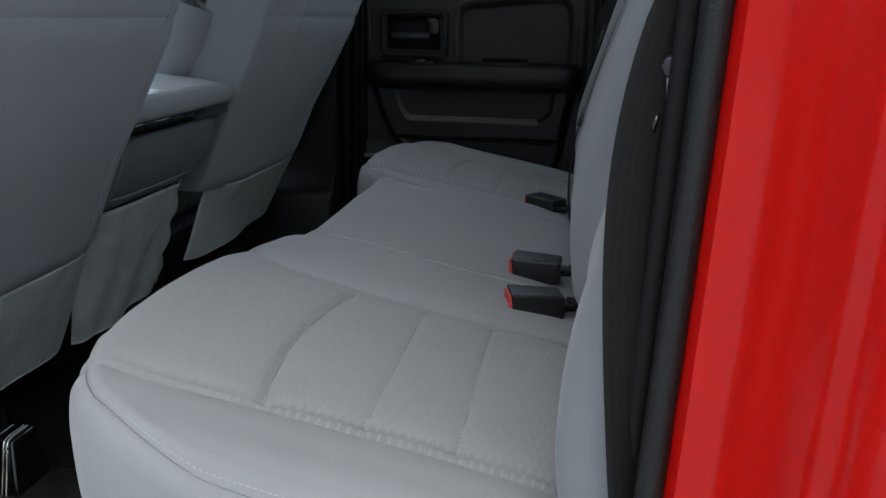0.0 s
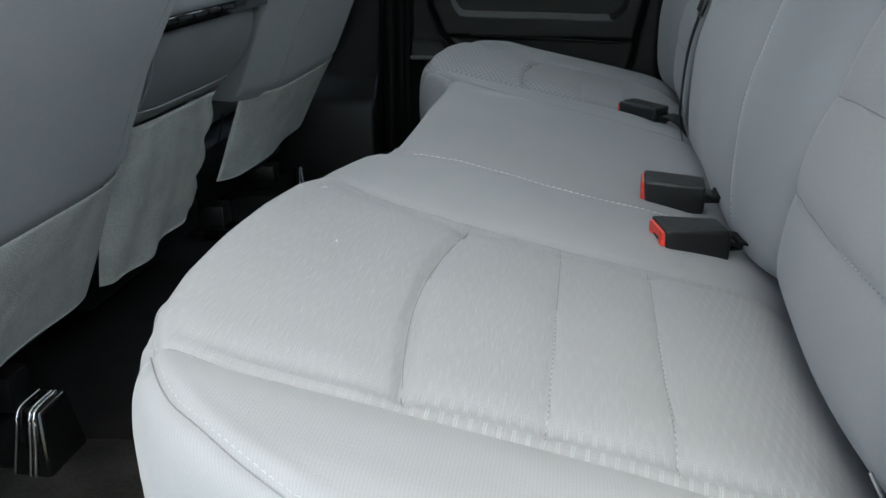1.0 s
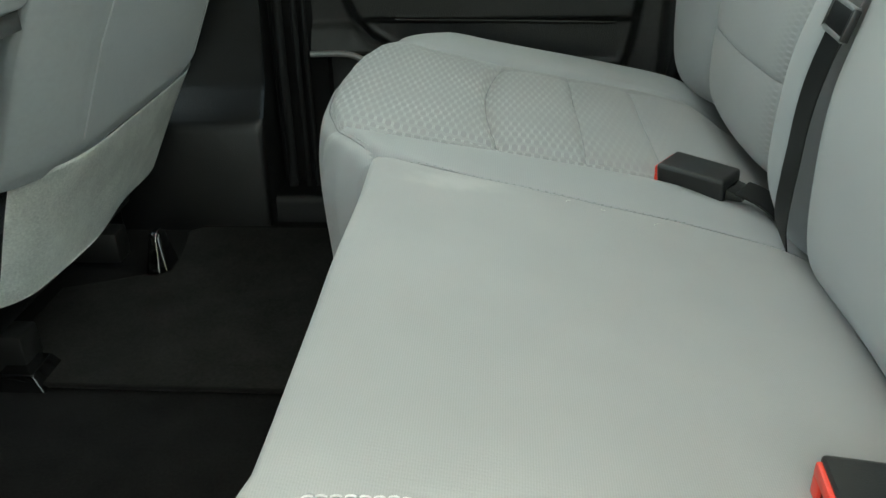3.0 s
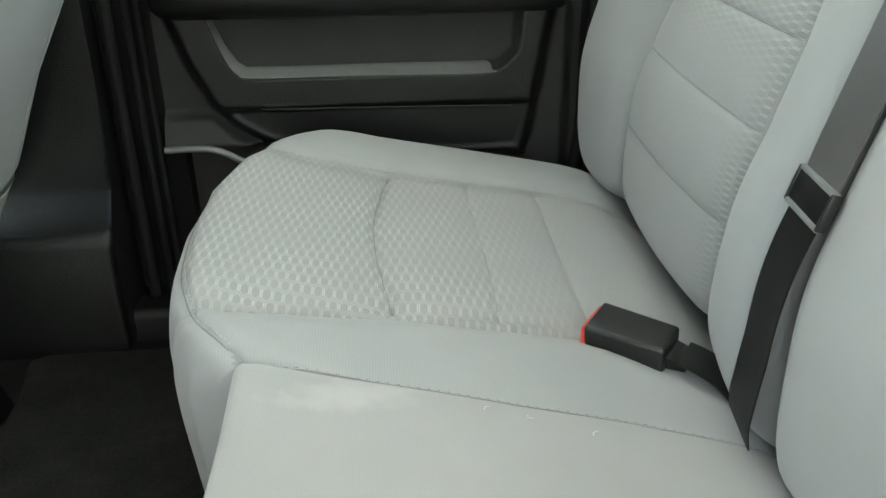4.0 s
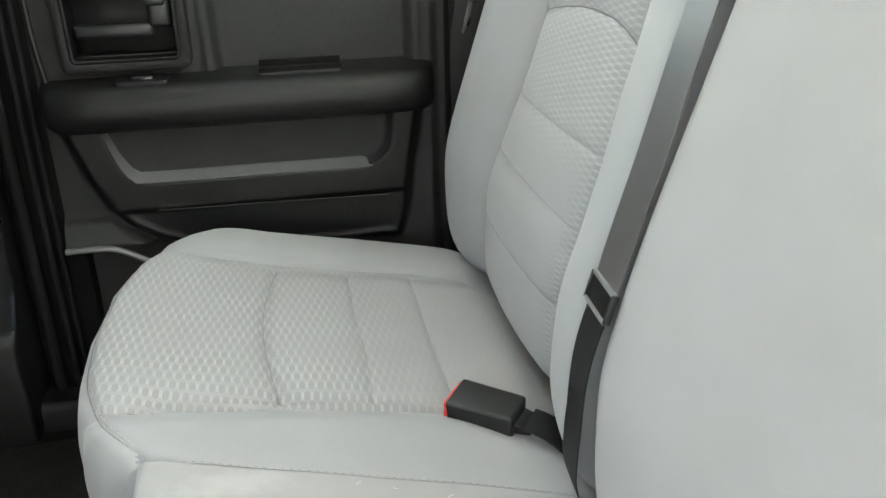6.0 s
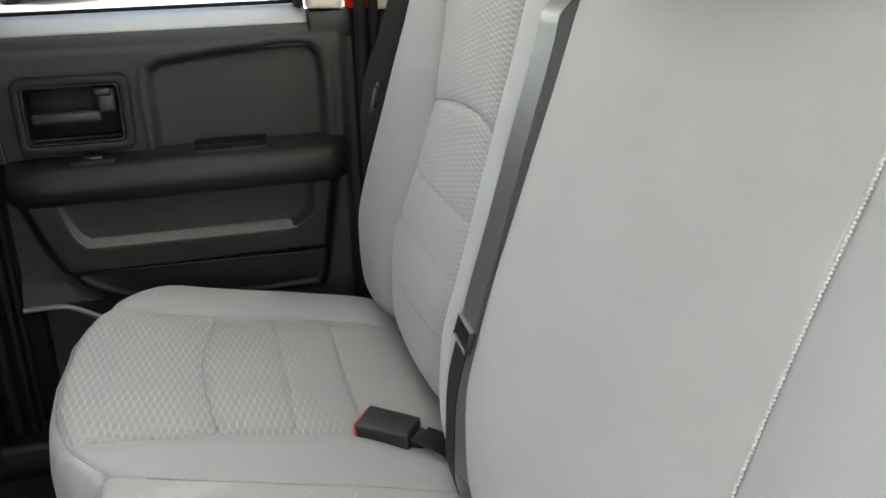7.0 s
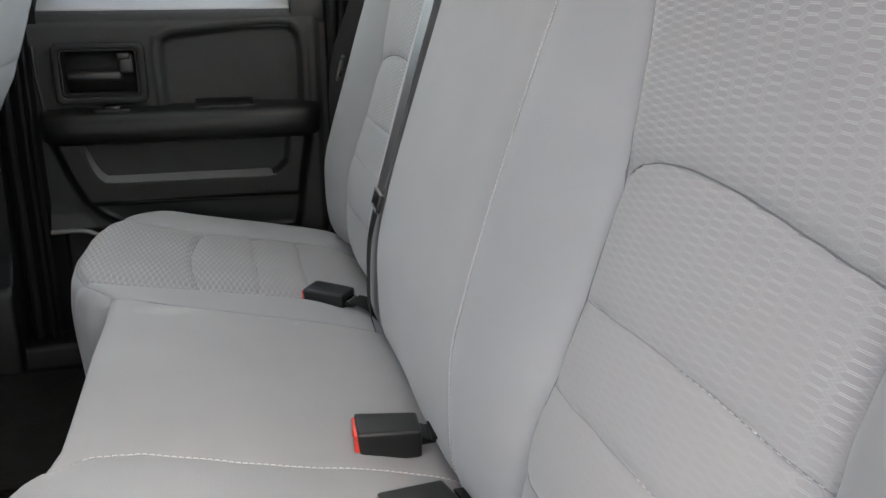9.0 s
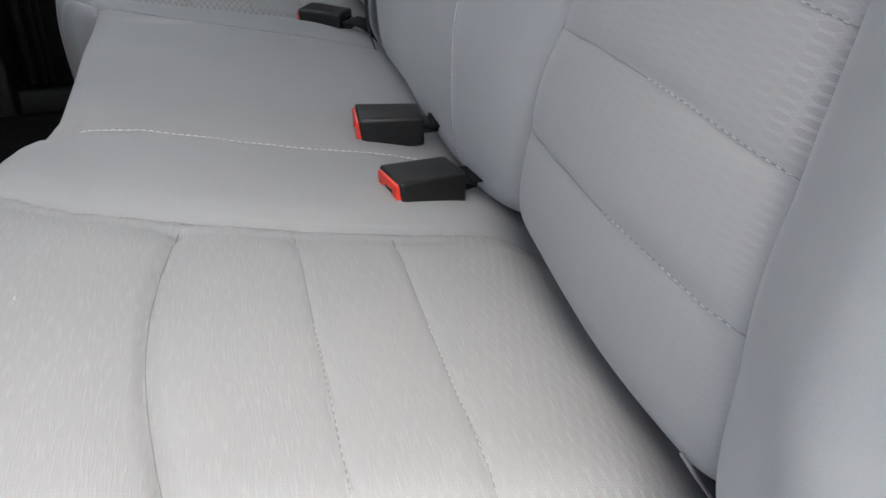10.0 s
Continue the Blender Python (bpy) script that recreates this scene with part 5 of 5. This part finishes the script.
# cab corner behind the doorway: red jamb and body side
def corner_point(k, z):
    lean = 0.045 * (z - 0.40)
    plan = [(0.116, 0.460), (0.1185, 0.440), (0.1215, 0.433), (0.1265, 0.4305), (0.1345, 0.4285), (0.1405, 0.4245), (0.1445, 0.4165), (0.152, 0.408), (0.161, 0.396), (0.169, 0.378), (0.1725, 0.371), (0.1775, 0.3675), (0.1815, 0.360), (0.188, 0.340), (0.210, 0.326), (0.25, 0.318), (0.34, 0.314), (0.62, 0.312)]
    x, y = plan[k]
    return (x + lean * (1.0 if k < 15 else 0.3), y, z)
bm = bmesh.new()
zs = np.linspace(-0.45, 1.22, 40)
rows = [[bm.verts.new(corner_point(k, z)) for k in range(18)] for z in zs]
for a, b in zip(rows, rows[1:]):
    for k in range(17):
        bm.faces.new((a[k], a[k + 1], b[k + 1], b[k]))
bmesh.ops.solidify(bm, geom=bm.faces[:], thickness=-0.004)
setting("body_side", bm, M_RED, "glossy red cab corner beside the open doorway", "body panel")
for k, (dx, y, r, m_) in enumerate(((0.1095, 0.448, 0.0085, M_TRIM), (0.099, 0.470, 0.0065, M_RUBBER), (0.105, 0.485, 0.0075, M_RUBBER))):
    pts = [(dx + 0.045 * (z - 0.40), y, z) for z in np.linspace(-0.02, 1.2, 30)]
    setting("doorway_seal_%d" % (k + 1), tube(pts, r, 12), m_, "dark rubber doorway seal", "door seal")
setting("quarter_trim_near", block(0.13, 0.33, 0.47, 0.50, -0.05, 1.15, 0.008), M_RUBBER, "dark trim beside the rear backrest", "trim")
setting("roof_rail_near", block(-1.35, 0.40, 0.36, 0.44, 1.15, ROOF, 0.02, 3), M_RED, "red roof rail over the doorway", "trim")
setting("pillar_near", block(-0.80, -0.66, 0.40, 0.50, 0.0, 1.16, 0.02, 3), M_TRIM, "dark pillar between the doors", "pillar")
setting("door_front_near", block(-2.05, -0.80, 0.34, 0.42, -0.15, 0.70, 0.01), M_TRIM, "dark inner panel of the front door", "door")

# ---- front seats ----
def front_seat(y0, y1, label, flaring=1.0):
    """The rear face of a front seat: cloth shell with sewn panels, a felt skirt, and the front bolsters."""
    ob = thing("front_seat", label, "car seat", "front seats")
    mid, half = (y0 + y1) / 2, (y1 - y0) / 2
    zs = np.linspace(0.275, 1.00, 110)
    vs = np.linspace(-1, 1, 90)
    V, Zg = np.meshgrid(vs, zs, indexing="xy")
    flare = np.interp(Zg, [0.27, 0.45, 0.65, 0.85, 1.0], [0.0, 0.012, 0.035, 0.03, -0.03])
    w = half + flare * flaring
    ang = V * math.pi / 2
    Y = mid + w * np.sign(V) * np.abs(np.sin(ang)) ** 0.82
    back_x = np.interp(Zg, [0.27, 0.40, 0.47, 0.58, 0.71, 0.85, 1.0], [-0.622, -0.568, -0.530, -0.474, -0.428, -0.405, -0.415])
    crown = 0.022 * np.abs(np.sin(ang)) ** 5 + 0.024 * (1 - np.cos(ang)) ** 1.5
    Xg = back_x - crown
    disp = groove(np.abs(np.abs(Y - mid) - (half - 0.075)), 0.002, 0.004)
    top_seam = 0.605
    disp += groove(np.abs(Zg - top_seam), 0.004, 0.004)
    disp += groove(np.abs(Zg - 0.275), 0.010, 0.012)
    P = np.stack([Xg + disp, Y, Zg], 2)
    wrap_l = [P[:, :1] + np.array([-d_, 0.004 * d_ / 0.03, 0.0]) for d_ in (0.12, 0.09, 0.06, 0.03)]
    wrap_r = [P[:, -1:] + np.array([-d_, -0.004 * d_ / 0.03, 0.0]) for d_ in (0.03, 0.06, 0.09, 0.12)]
    P = np.concatenate(wrap_l + [P] + wrap_r, 1)
    Zg = np.broadcast_to(zs[:, None], P.shape[:2])
    Y = P[..., 1] + np.r_[np.linspace(-0.12, -0.03, 4), np.zeros(90), np.linspace(0.03, 0.12, 4)][None]
    region = np.zeros((109, 97), int)
    region[zs[:-1] > top_seam] = 1
    sheet(ob, P[:, ::-1], Zg, Y[:, ::-1], region, ["lower_back_panel", "upper_back_panel"], [M_BACKCLOTH, M_BACKCLOTH])
    # sewn seam that runs down each side of the shell
    for sd in (-1, 1):
        k = 4 + int(np.argmin(np.abs(P[40, 4:-4, 1] - mid - sd * (half - 0.075))))
        part("shell_seam", tube([P[i, k] + np.array([0.0004, 0, 0]) for i in range(4, 100, 3)], 0.0010, 6), M_CLOTH, ob, "thin sewn seam")
    # front half of the backrest
    bm = bmesh.new()
    prof = [(-0.72, 0.30), (-0.66, 0.42), (-0.59, 0.62), (-0.54, 0.86), (-0.53, 0.97), (-0.57, 0.99), (-0.62, 0.94), (-0.70, 0.66), (-0.78, 0.42), (-0.80, 0.30)]
    prism(prof, lambda a, b, c: (a, c, b), y0 + 0.02, y1 - 0.02, 0.03, 4, bm)
    uv_part("backrest_core", bm, M_CLOTH, ob)
    for s in (-1, 1):
        bm = tube(smooth_line([(-0.78, mid + s * (half - 0.055), 0.38), (-0.75, mid + s * (half - 0.045), 0.46), (-0.66, mid + s * (half - 0.01), 0.62), (-0.60, mid + s * (half - 0.03), 0.84)], 24), 0.055, 16)
        uv_part("side_bolster", bm, M_CLOTH, ob)
    uv_part("seat_cushion", block(-1.30, -0.81, y0 + (0.10 if flaring else 0.01), y1 - 0.01, 0.16, 0.32, 0.05, 5), M_CLOTH, ob)
    # felt skirt
    ns, nv = 26, 60
    grid = []
    bm = bmesh.new()
    for i in range(ns):
        f = i / (ns - 1)
        row = []
        for k in range(nv):
            v = -1 + 2 * k / (nv - 1)
            far = 1 if y0 > 1.3 else 0
            z_top, z_low = 0.283, 0.108 + far * (0.010 + 0.030 * max(0, v) ** 6 + 0.012 * (v + 1)) + 0.012 * math.sin(3 * v) * (1 - far)
            z = z_top + (z_low - z_top) * f
            x = -0.617 - 0.075 * f - 0.045 * abs(v) ** 6 + 0.004 * math.sin(7 * v + 3 * f) * f
            wdt = half - 0.004 + (0.018 if y0 < 1 else -0.012) * f
            row.append(bm.verts.new((x, mid + wdt * v + far * (0.014 + 0.018 * f) * max(0, -v) ** 2, z)))
        grid.append(row)
    for a, b in zip(grid, grid[1:]):
        for k in range(nv - 1):
            bm.faces.new((a[k], a[k + 1], b[k + 1], b[k]))
    bmesh.ops.solidify(bm, geom=bm.faces[:], thickness=0.003)
    part("skirt", bm, M_FELT, ob, "pale felt skirt under the seat back", angle=80)
    # dark frame and rails under the seat
    part("seat_frame", block(-1.24, -0.76, y0 + 0.04, y1 - 0.04, 0.06, 0.17, 0.01), M_PLASTIC, ob, "black seat frame")
    for yy in (y0 + 0.10, y1 - 0.14):
        part("rail", block(-1.25, -0.74, yy - 0.02, yy + 0.02, 0.012, 0.06, 0.004), M_SATIN, ob, "black seat rail")
    return ob


front_seat(0.575, 1.130, "grey cloth front seat seen from behind, with felt skirt", 0.0)
front_seat(1.530, 2.045, "grey cloth front passenger seat seen from behind, with felt skirt")


def rail_cover(x, y, w, h, deep, ribs, shine, label):
    """Shiny moulded cover over the rear end of a seat rail: a leaning wedge, with ribs whose chrome stands for sky
    highlights.
    """
    ob = thing("rail_cover", label, "rail cover", "seat rail covers")
    low, lean = y - w / 2, 0.26 * h
    bm = block(x - deep, x + 0.012, low, y + w / 2, 0.0, h)
    for v in bm.verts:
        if v.co.z > h / 2:
            v.co.x += 0.006 if v.co.x < x - deep / 2 else -0.014
            v.co.y += lean if v.co.y < y else -0.006
    bmesh.ops.bevel(bm, geom=bm.edges[:], offset=min(0.006, h * 0.12), segments=3, affect="EDGES", profile=0.6)
    part("cover", bm, M_GLOSS, ob)
    wide = deep + 0.012
    for f, r in ribs:
        foot = x - deep + wide * f
        head = foot + 0.003 - 0.010 * f
        pts = [(foot, low - 0.0005, 0.004), (foot + (head - foot) * 0.5, low + lean * 0.5 - 0.0005, h * 0.5), (head, low + lean * 0.92, h * 0.93), (head, low + lean + 0.008, h + 0.0004), (head, y + w * 0.3, h + 0.0004)]
        part("rib", tube(smooth_line(pts, 18), r, 10), shine, ob, "chrome rib for a highlight on the cover")
    return ob


rail_cover(-0.640, 0.905, 0.075, 0.078, 0.034, ((0.06, 0.0018), (0.46, 0.0018), (0.60, 0.0024)), M_CHROME, "glossy black seat rail cover on the carpet")
rail_cover(-0.672, 1.890, 0.045, 0.062, 0.026, ((0.55, 0.0011),), M_CHROME, "glossy black seat rail cover on the carpet")
rail_cover(-0.722, 1.615, 0.06, 0.022, 0.050, (), M_GLOSS, "low glossy black seat rail cover on the carpet")

# middle seat, folded down as an armrest
console = thing("middle_seat", "folded grey middle front seat with felt skirt", "middle seat")
yl, yr = 1.138, 1.515
bm = bmesh.new()
nz, nv = 40, 60
rows = []
for i in range(nz):
    f = i / (nz - 1)
    z = 0.438 - 0.128 * f
    row = []
    for k in range(nv):
        v = -1 + 2 * k / (nv - 1)
        x = -0.598 - 0.34 * (0.438 - z) - 0.030 * abs(v) ** 8 - 0.035 * max(0, (f - 0.82) / 0.18) ** 2 + 0.012 * math.sin(math.pi * min(1, f / 0.82)) - 0.004 * math.exp(-((f - 0.80) / 0.02) ** 2)
        right = float(np.interp(z, [0.31, 0.335, 0.365, 0.44], [1.432, 1.470, 1.502, yr]))
        row.append(bm.verts.new((x, (yl + right) / 2 + (right - yl) / 2 * v, z)))
    rows.append(row)
for a, b in zip(rows, rows[1:]):
    for k in range(nv - 1):
        bm.faces.new((a[k], a[k + 1], b[k + 1], b[k]))
welt = []
for i in list(range(2, 31)):
    welt.append(Vector(rows[i][3].co) + Vector((0.0035, 0, 0)))
for k in range(4, 56, 2):
    welt.append(Vector(rows[31][k].co) + Vector((0.0035, 0, 0)))
PANEL_WELT = [tuple(v) for v in welt]
bmesh.ops.solidify(bm, geom=bm.faces[:], thickness=0.006)
part("rear_panel", bm, M_BACKCLOTH, console, "grey cloth rear panel", angle=80)
part("panel_welt", tube(smooth_line(PANEL_WELT, 80), 0.0014, 6), M_BACKCLOTH, console, "sewn welt of the rear panel")
part("release_wire", tube([(-0.672, 1.489, 0.262), (-0.678, 1.492, 0.235), (-0.684, 1.490, 0.215)], 0.0014, 6), M_STEEL, console, "thin steel release wire")
lid = uv_part("armrest_pad", block(-1.02, -0.578, yl - 0.005, yr + 0.008, 0.452, 0.489, 0.016, 5), M_BACKCLOTH, console)
top = prism([(-0.606, 0.482), (-0.610, 0.4895), (-0.640, 0.4945), (-0.78, 0.5075), (-1.0, 0.522), (-1.01, 0.516), (-1.01, 0.482)], lambda a, b, c: (a, c, b), yl + 0.012, yr - 0.008, 0.003, 2)
part("lid_top", top, M_LIT_VINYL, lid, "smooth vinyl top, windscreen daylight painted in pale")
part("hinge_gap", block(-0.63, -0.590, yl + 0.004, yr - 0.006, 0.436, 0.455), M_GLOSS, console, "black hinge strip")
for k in range(5):
    y_ = 1.19 + 0.045 * k
    part("hinge_knuckle", tube([(-0.588, y_, 0.4465), (-0.588, y_ + 0.038, 0.4465)], 0.0030, 10), M_PLASTIC, console, "black hinge knuckle")
part("body", block(-1.0, -0.735, yl + 0.01, yr - 0.01, 0.06, 0.44, 0.01), M_PLASTIC, console)
bm = bmesh.new()
rows = []
for i in range(24):
    f = i / 23
    row = []
    for k in range(50):
        v = -1 + 2 * k / 49
        z = 0.320 - 0.205 * f + 0.010 * math.sin(2.5 * v) * f
        x = -0.640 - 0.055 * f - 0.02 * abs(v) ** 6 + 0.006 * math.sin(9 * v + 4 * f) * f * f + 0.004 * math.sin(21 * f + 3 * v) * (v > 0.6)
        row.append(bm.verts.new((x, 1.283 + (0.160 - 0.010 * f) * v, z)))
    rows.append(row)
for a, b in zip(rows, rows[1:]):
    for k in range(49):
        bm.faces.new((a[k], a[k + 1], b[k + 1], b[k]))
bmesh.ops.solidify(bm, geom=bm.faces[:], thickness=0.003)
part("skirt", bm, M_FELT, console, "pale creased felt skirt", angle=80)

# ---- floor details ----
def floor_mat(outline, label):
    ob = thing("floor_mat", label, "floor mat", "floor mats")
    part("mat_body", prism(outline, lambda p, q, d: (p, q, d), 0.001, 0.009, 0.003), M_MAT, ob)
    edge = [(p, q, 0.0075) for p, q in outline]
    part("bound_edge", tube(edge + edge[:1], 0.0022, 6), M_CARPET, ob, "black stitched mat edge")


floor_mat([(-0.33, 0.54), (-0.33, 0.952), (-0.56, 0.951), (-0.610, 0.948), (-0.632, 0.944), (-0.645, 0.932), (-0.648, 0.908), (-0.655, 0.890), (-0.672, 0.880), (-0.70, 0.877), (-0.92, 0.875), (-0.92, 0.54)],
          "worn black carpet mat with a notch round the seat rail")
floor_mat([(-0.33, 1.590), (-0.80, 1.595), (-0.80, 1.82), (-0.73, 1.845), (-0.70, 1.858), (-0.675, 1.857), (-0.662, 1.868), (-0.661, 1.906), (-0.670, 1.96), (-0.679, 2.008), (-0.66, 2.022), (-0.33, 2.024)],
          "black carpet mat beside the far door sill")

# ---- outside ----
bm = bmesh.new()
q = [bm.verts.new((x, y, GROUND + 0.009 * (y - 1))) for x, y in ((-900, -900), (900, -900), (900, 900), (-900, 900))]
bm.faces.new(q)
setting("ground", bm, M_LOT, "pale concrete of the car lot", "ground", False)


def lot_z(y):
    return GROUND + 0.009 * (y - 1)


def pickup(paint, at, yaw, label):
    """A parked pickup seen from behind: bed, cab, bumper, lamps and wheels."""
    ob = thing("pickup_truck", label, "pickup truck", "parked trucks", at=at)
    ob.rotation_euler = (0, 0, radians(yaw))
    def here(bm):
        bmesh.ops.translate(bm, verts=bm.verts, vec=Vector(at))
        return bm
    side = [(0.0, 0.62), (0.0, 1.22), (1.95, 1.24), (2.0, 1.30), (2.25, 1.86), (3.6, 1.88), (4.35, 1.32), (5.6, 1.20), (5.7, 0.62), (4.9, 0.55), (4.8, 0.85), (4.5, 0.98), (4.2, 0.85), (4.1, 0.5), (1.55, 0.5), (1.45, 0.85), (1.15, 0.98), (0.85, 0.85), (0.75, 0.55)]
    part("body", here(prism(side, lambda a, b, c: (c, a, b), -0.98, 0.98, 0.05, 3)), paint, ob)
    part("tailgate", here(block(-0.78, 0.78, -0.035, 0.02, 0.72, 1.20, 0.02)), paint, ob)
    part("bumper", here(block(-0.98, 0.98, -0.20, -0.02, 0.50, 0.70, 0.05, 3)), M_SILVER, ob, "silver rear bumper")
    part("hitch", here(block(-0.12, 0.12, -0.22, 0.10, 0.42, 0.52, 0.02)), M_PLASTIC, ob)
    for s in (-1, 1):
        part("tail_lamp", here(block(s * 0.91 - 0.06, s * 0.91 + 0.06, -0.03, 0.05, 0.80, 1.18, 0.03)), M_LAMP, ob, "red tail lamp")
    part("underbody", here(block(-0.80, 0.80, 0.1, 5.5, 0.38, 0.60)), M_PLASTIC, ob)
    part("rear_glass", here(block(-0.75, 0.75, 2.02, 2.06, 1.36, 1.76, 0.01)), M_GLOSS, ob, "dark rear glass")
    for y_ in (1.15, 4.5):
        for s in (-1, 1):
            bm = bmesh.new()
            bmesh.ops.create_cone(bm, cap_ends=True, segments=28, radius1=0.44, radius2=0.44, depth=0.28)
            bmesh.ops.transform(bm, matrix=Matrix.Translation((s * 0.86, y_, 0.44)) @ pose(0, 0, 0, 0, 90, 0), verts=bm.verts)
            bmesh.ops.bevel(bm, geom=[e for e in bm.edges if e.calc_face_angle(0) > 1.0], offset=0.04, segments=3, affect="EDGES")
            tyre = part("tyre", here(bm), M_TYRE, ob, "black tyre")
            bm = bmesh.new()
            bmesh.ops.create_cone(bm, cap_ends=True, segments=24, radius1=0.24, radius2=0.20, depth=0.05)
            bmesh.ops.transform(bm, matrix=Matrix.Translation((s * 1.008, y_, 0.44)) @ pose(0, 0, 0, 0, 90 * s, 0), verts=bm.verts)
            for k in range(6):
                a = math.pi * k / 3
                block(s * 1.025 - 0.008, s * 1.025 + 0.008, y_ + 0.13 * math.cos(a) - 0.03, y_ + 0.13 * math.cos(a) + 0.03, 0.44 + 0.13 * math.sin(a) - 0.03, 0.44 + 0.13 * math.sin(a) + 0.03, 0, 1, bm)
            part("rim", here(bm), M_CHROME, tyre, "bright wheel rim")
    return ob


for k, (x, y, yaw, paint, label) in enumerate((
        (-4.0, 16.8, 35, M_SILVER, "silver pickup truck parked in the lot"),
        (-2.3, 19.0, 35, M_BLUE, "dark blue pickup truck with a silver bumper parked in the lot"),
        (-0.7, 21.3, 35, M_WHITE, "white pickup truck with a silver bumper parked in the lot"),
        (1.15, 23.5, 35, M_WHITE, "white pickup truck parked in the lot"),
        (3.0, 25.7, 35, M_SILVER, "silver pickup truck parked in the lot"))):
    pickup(paint, (x, y, lot_z(y)), yaw, label)
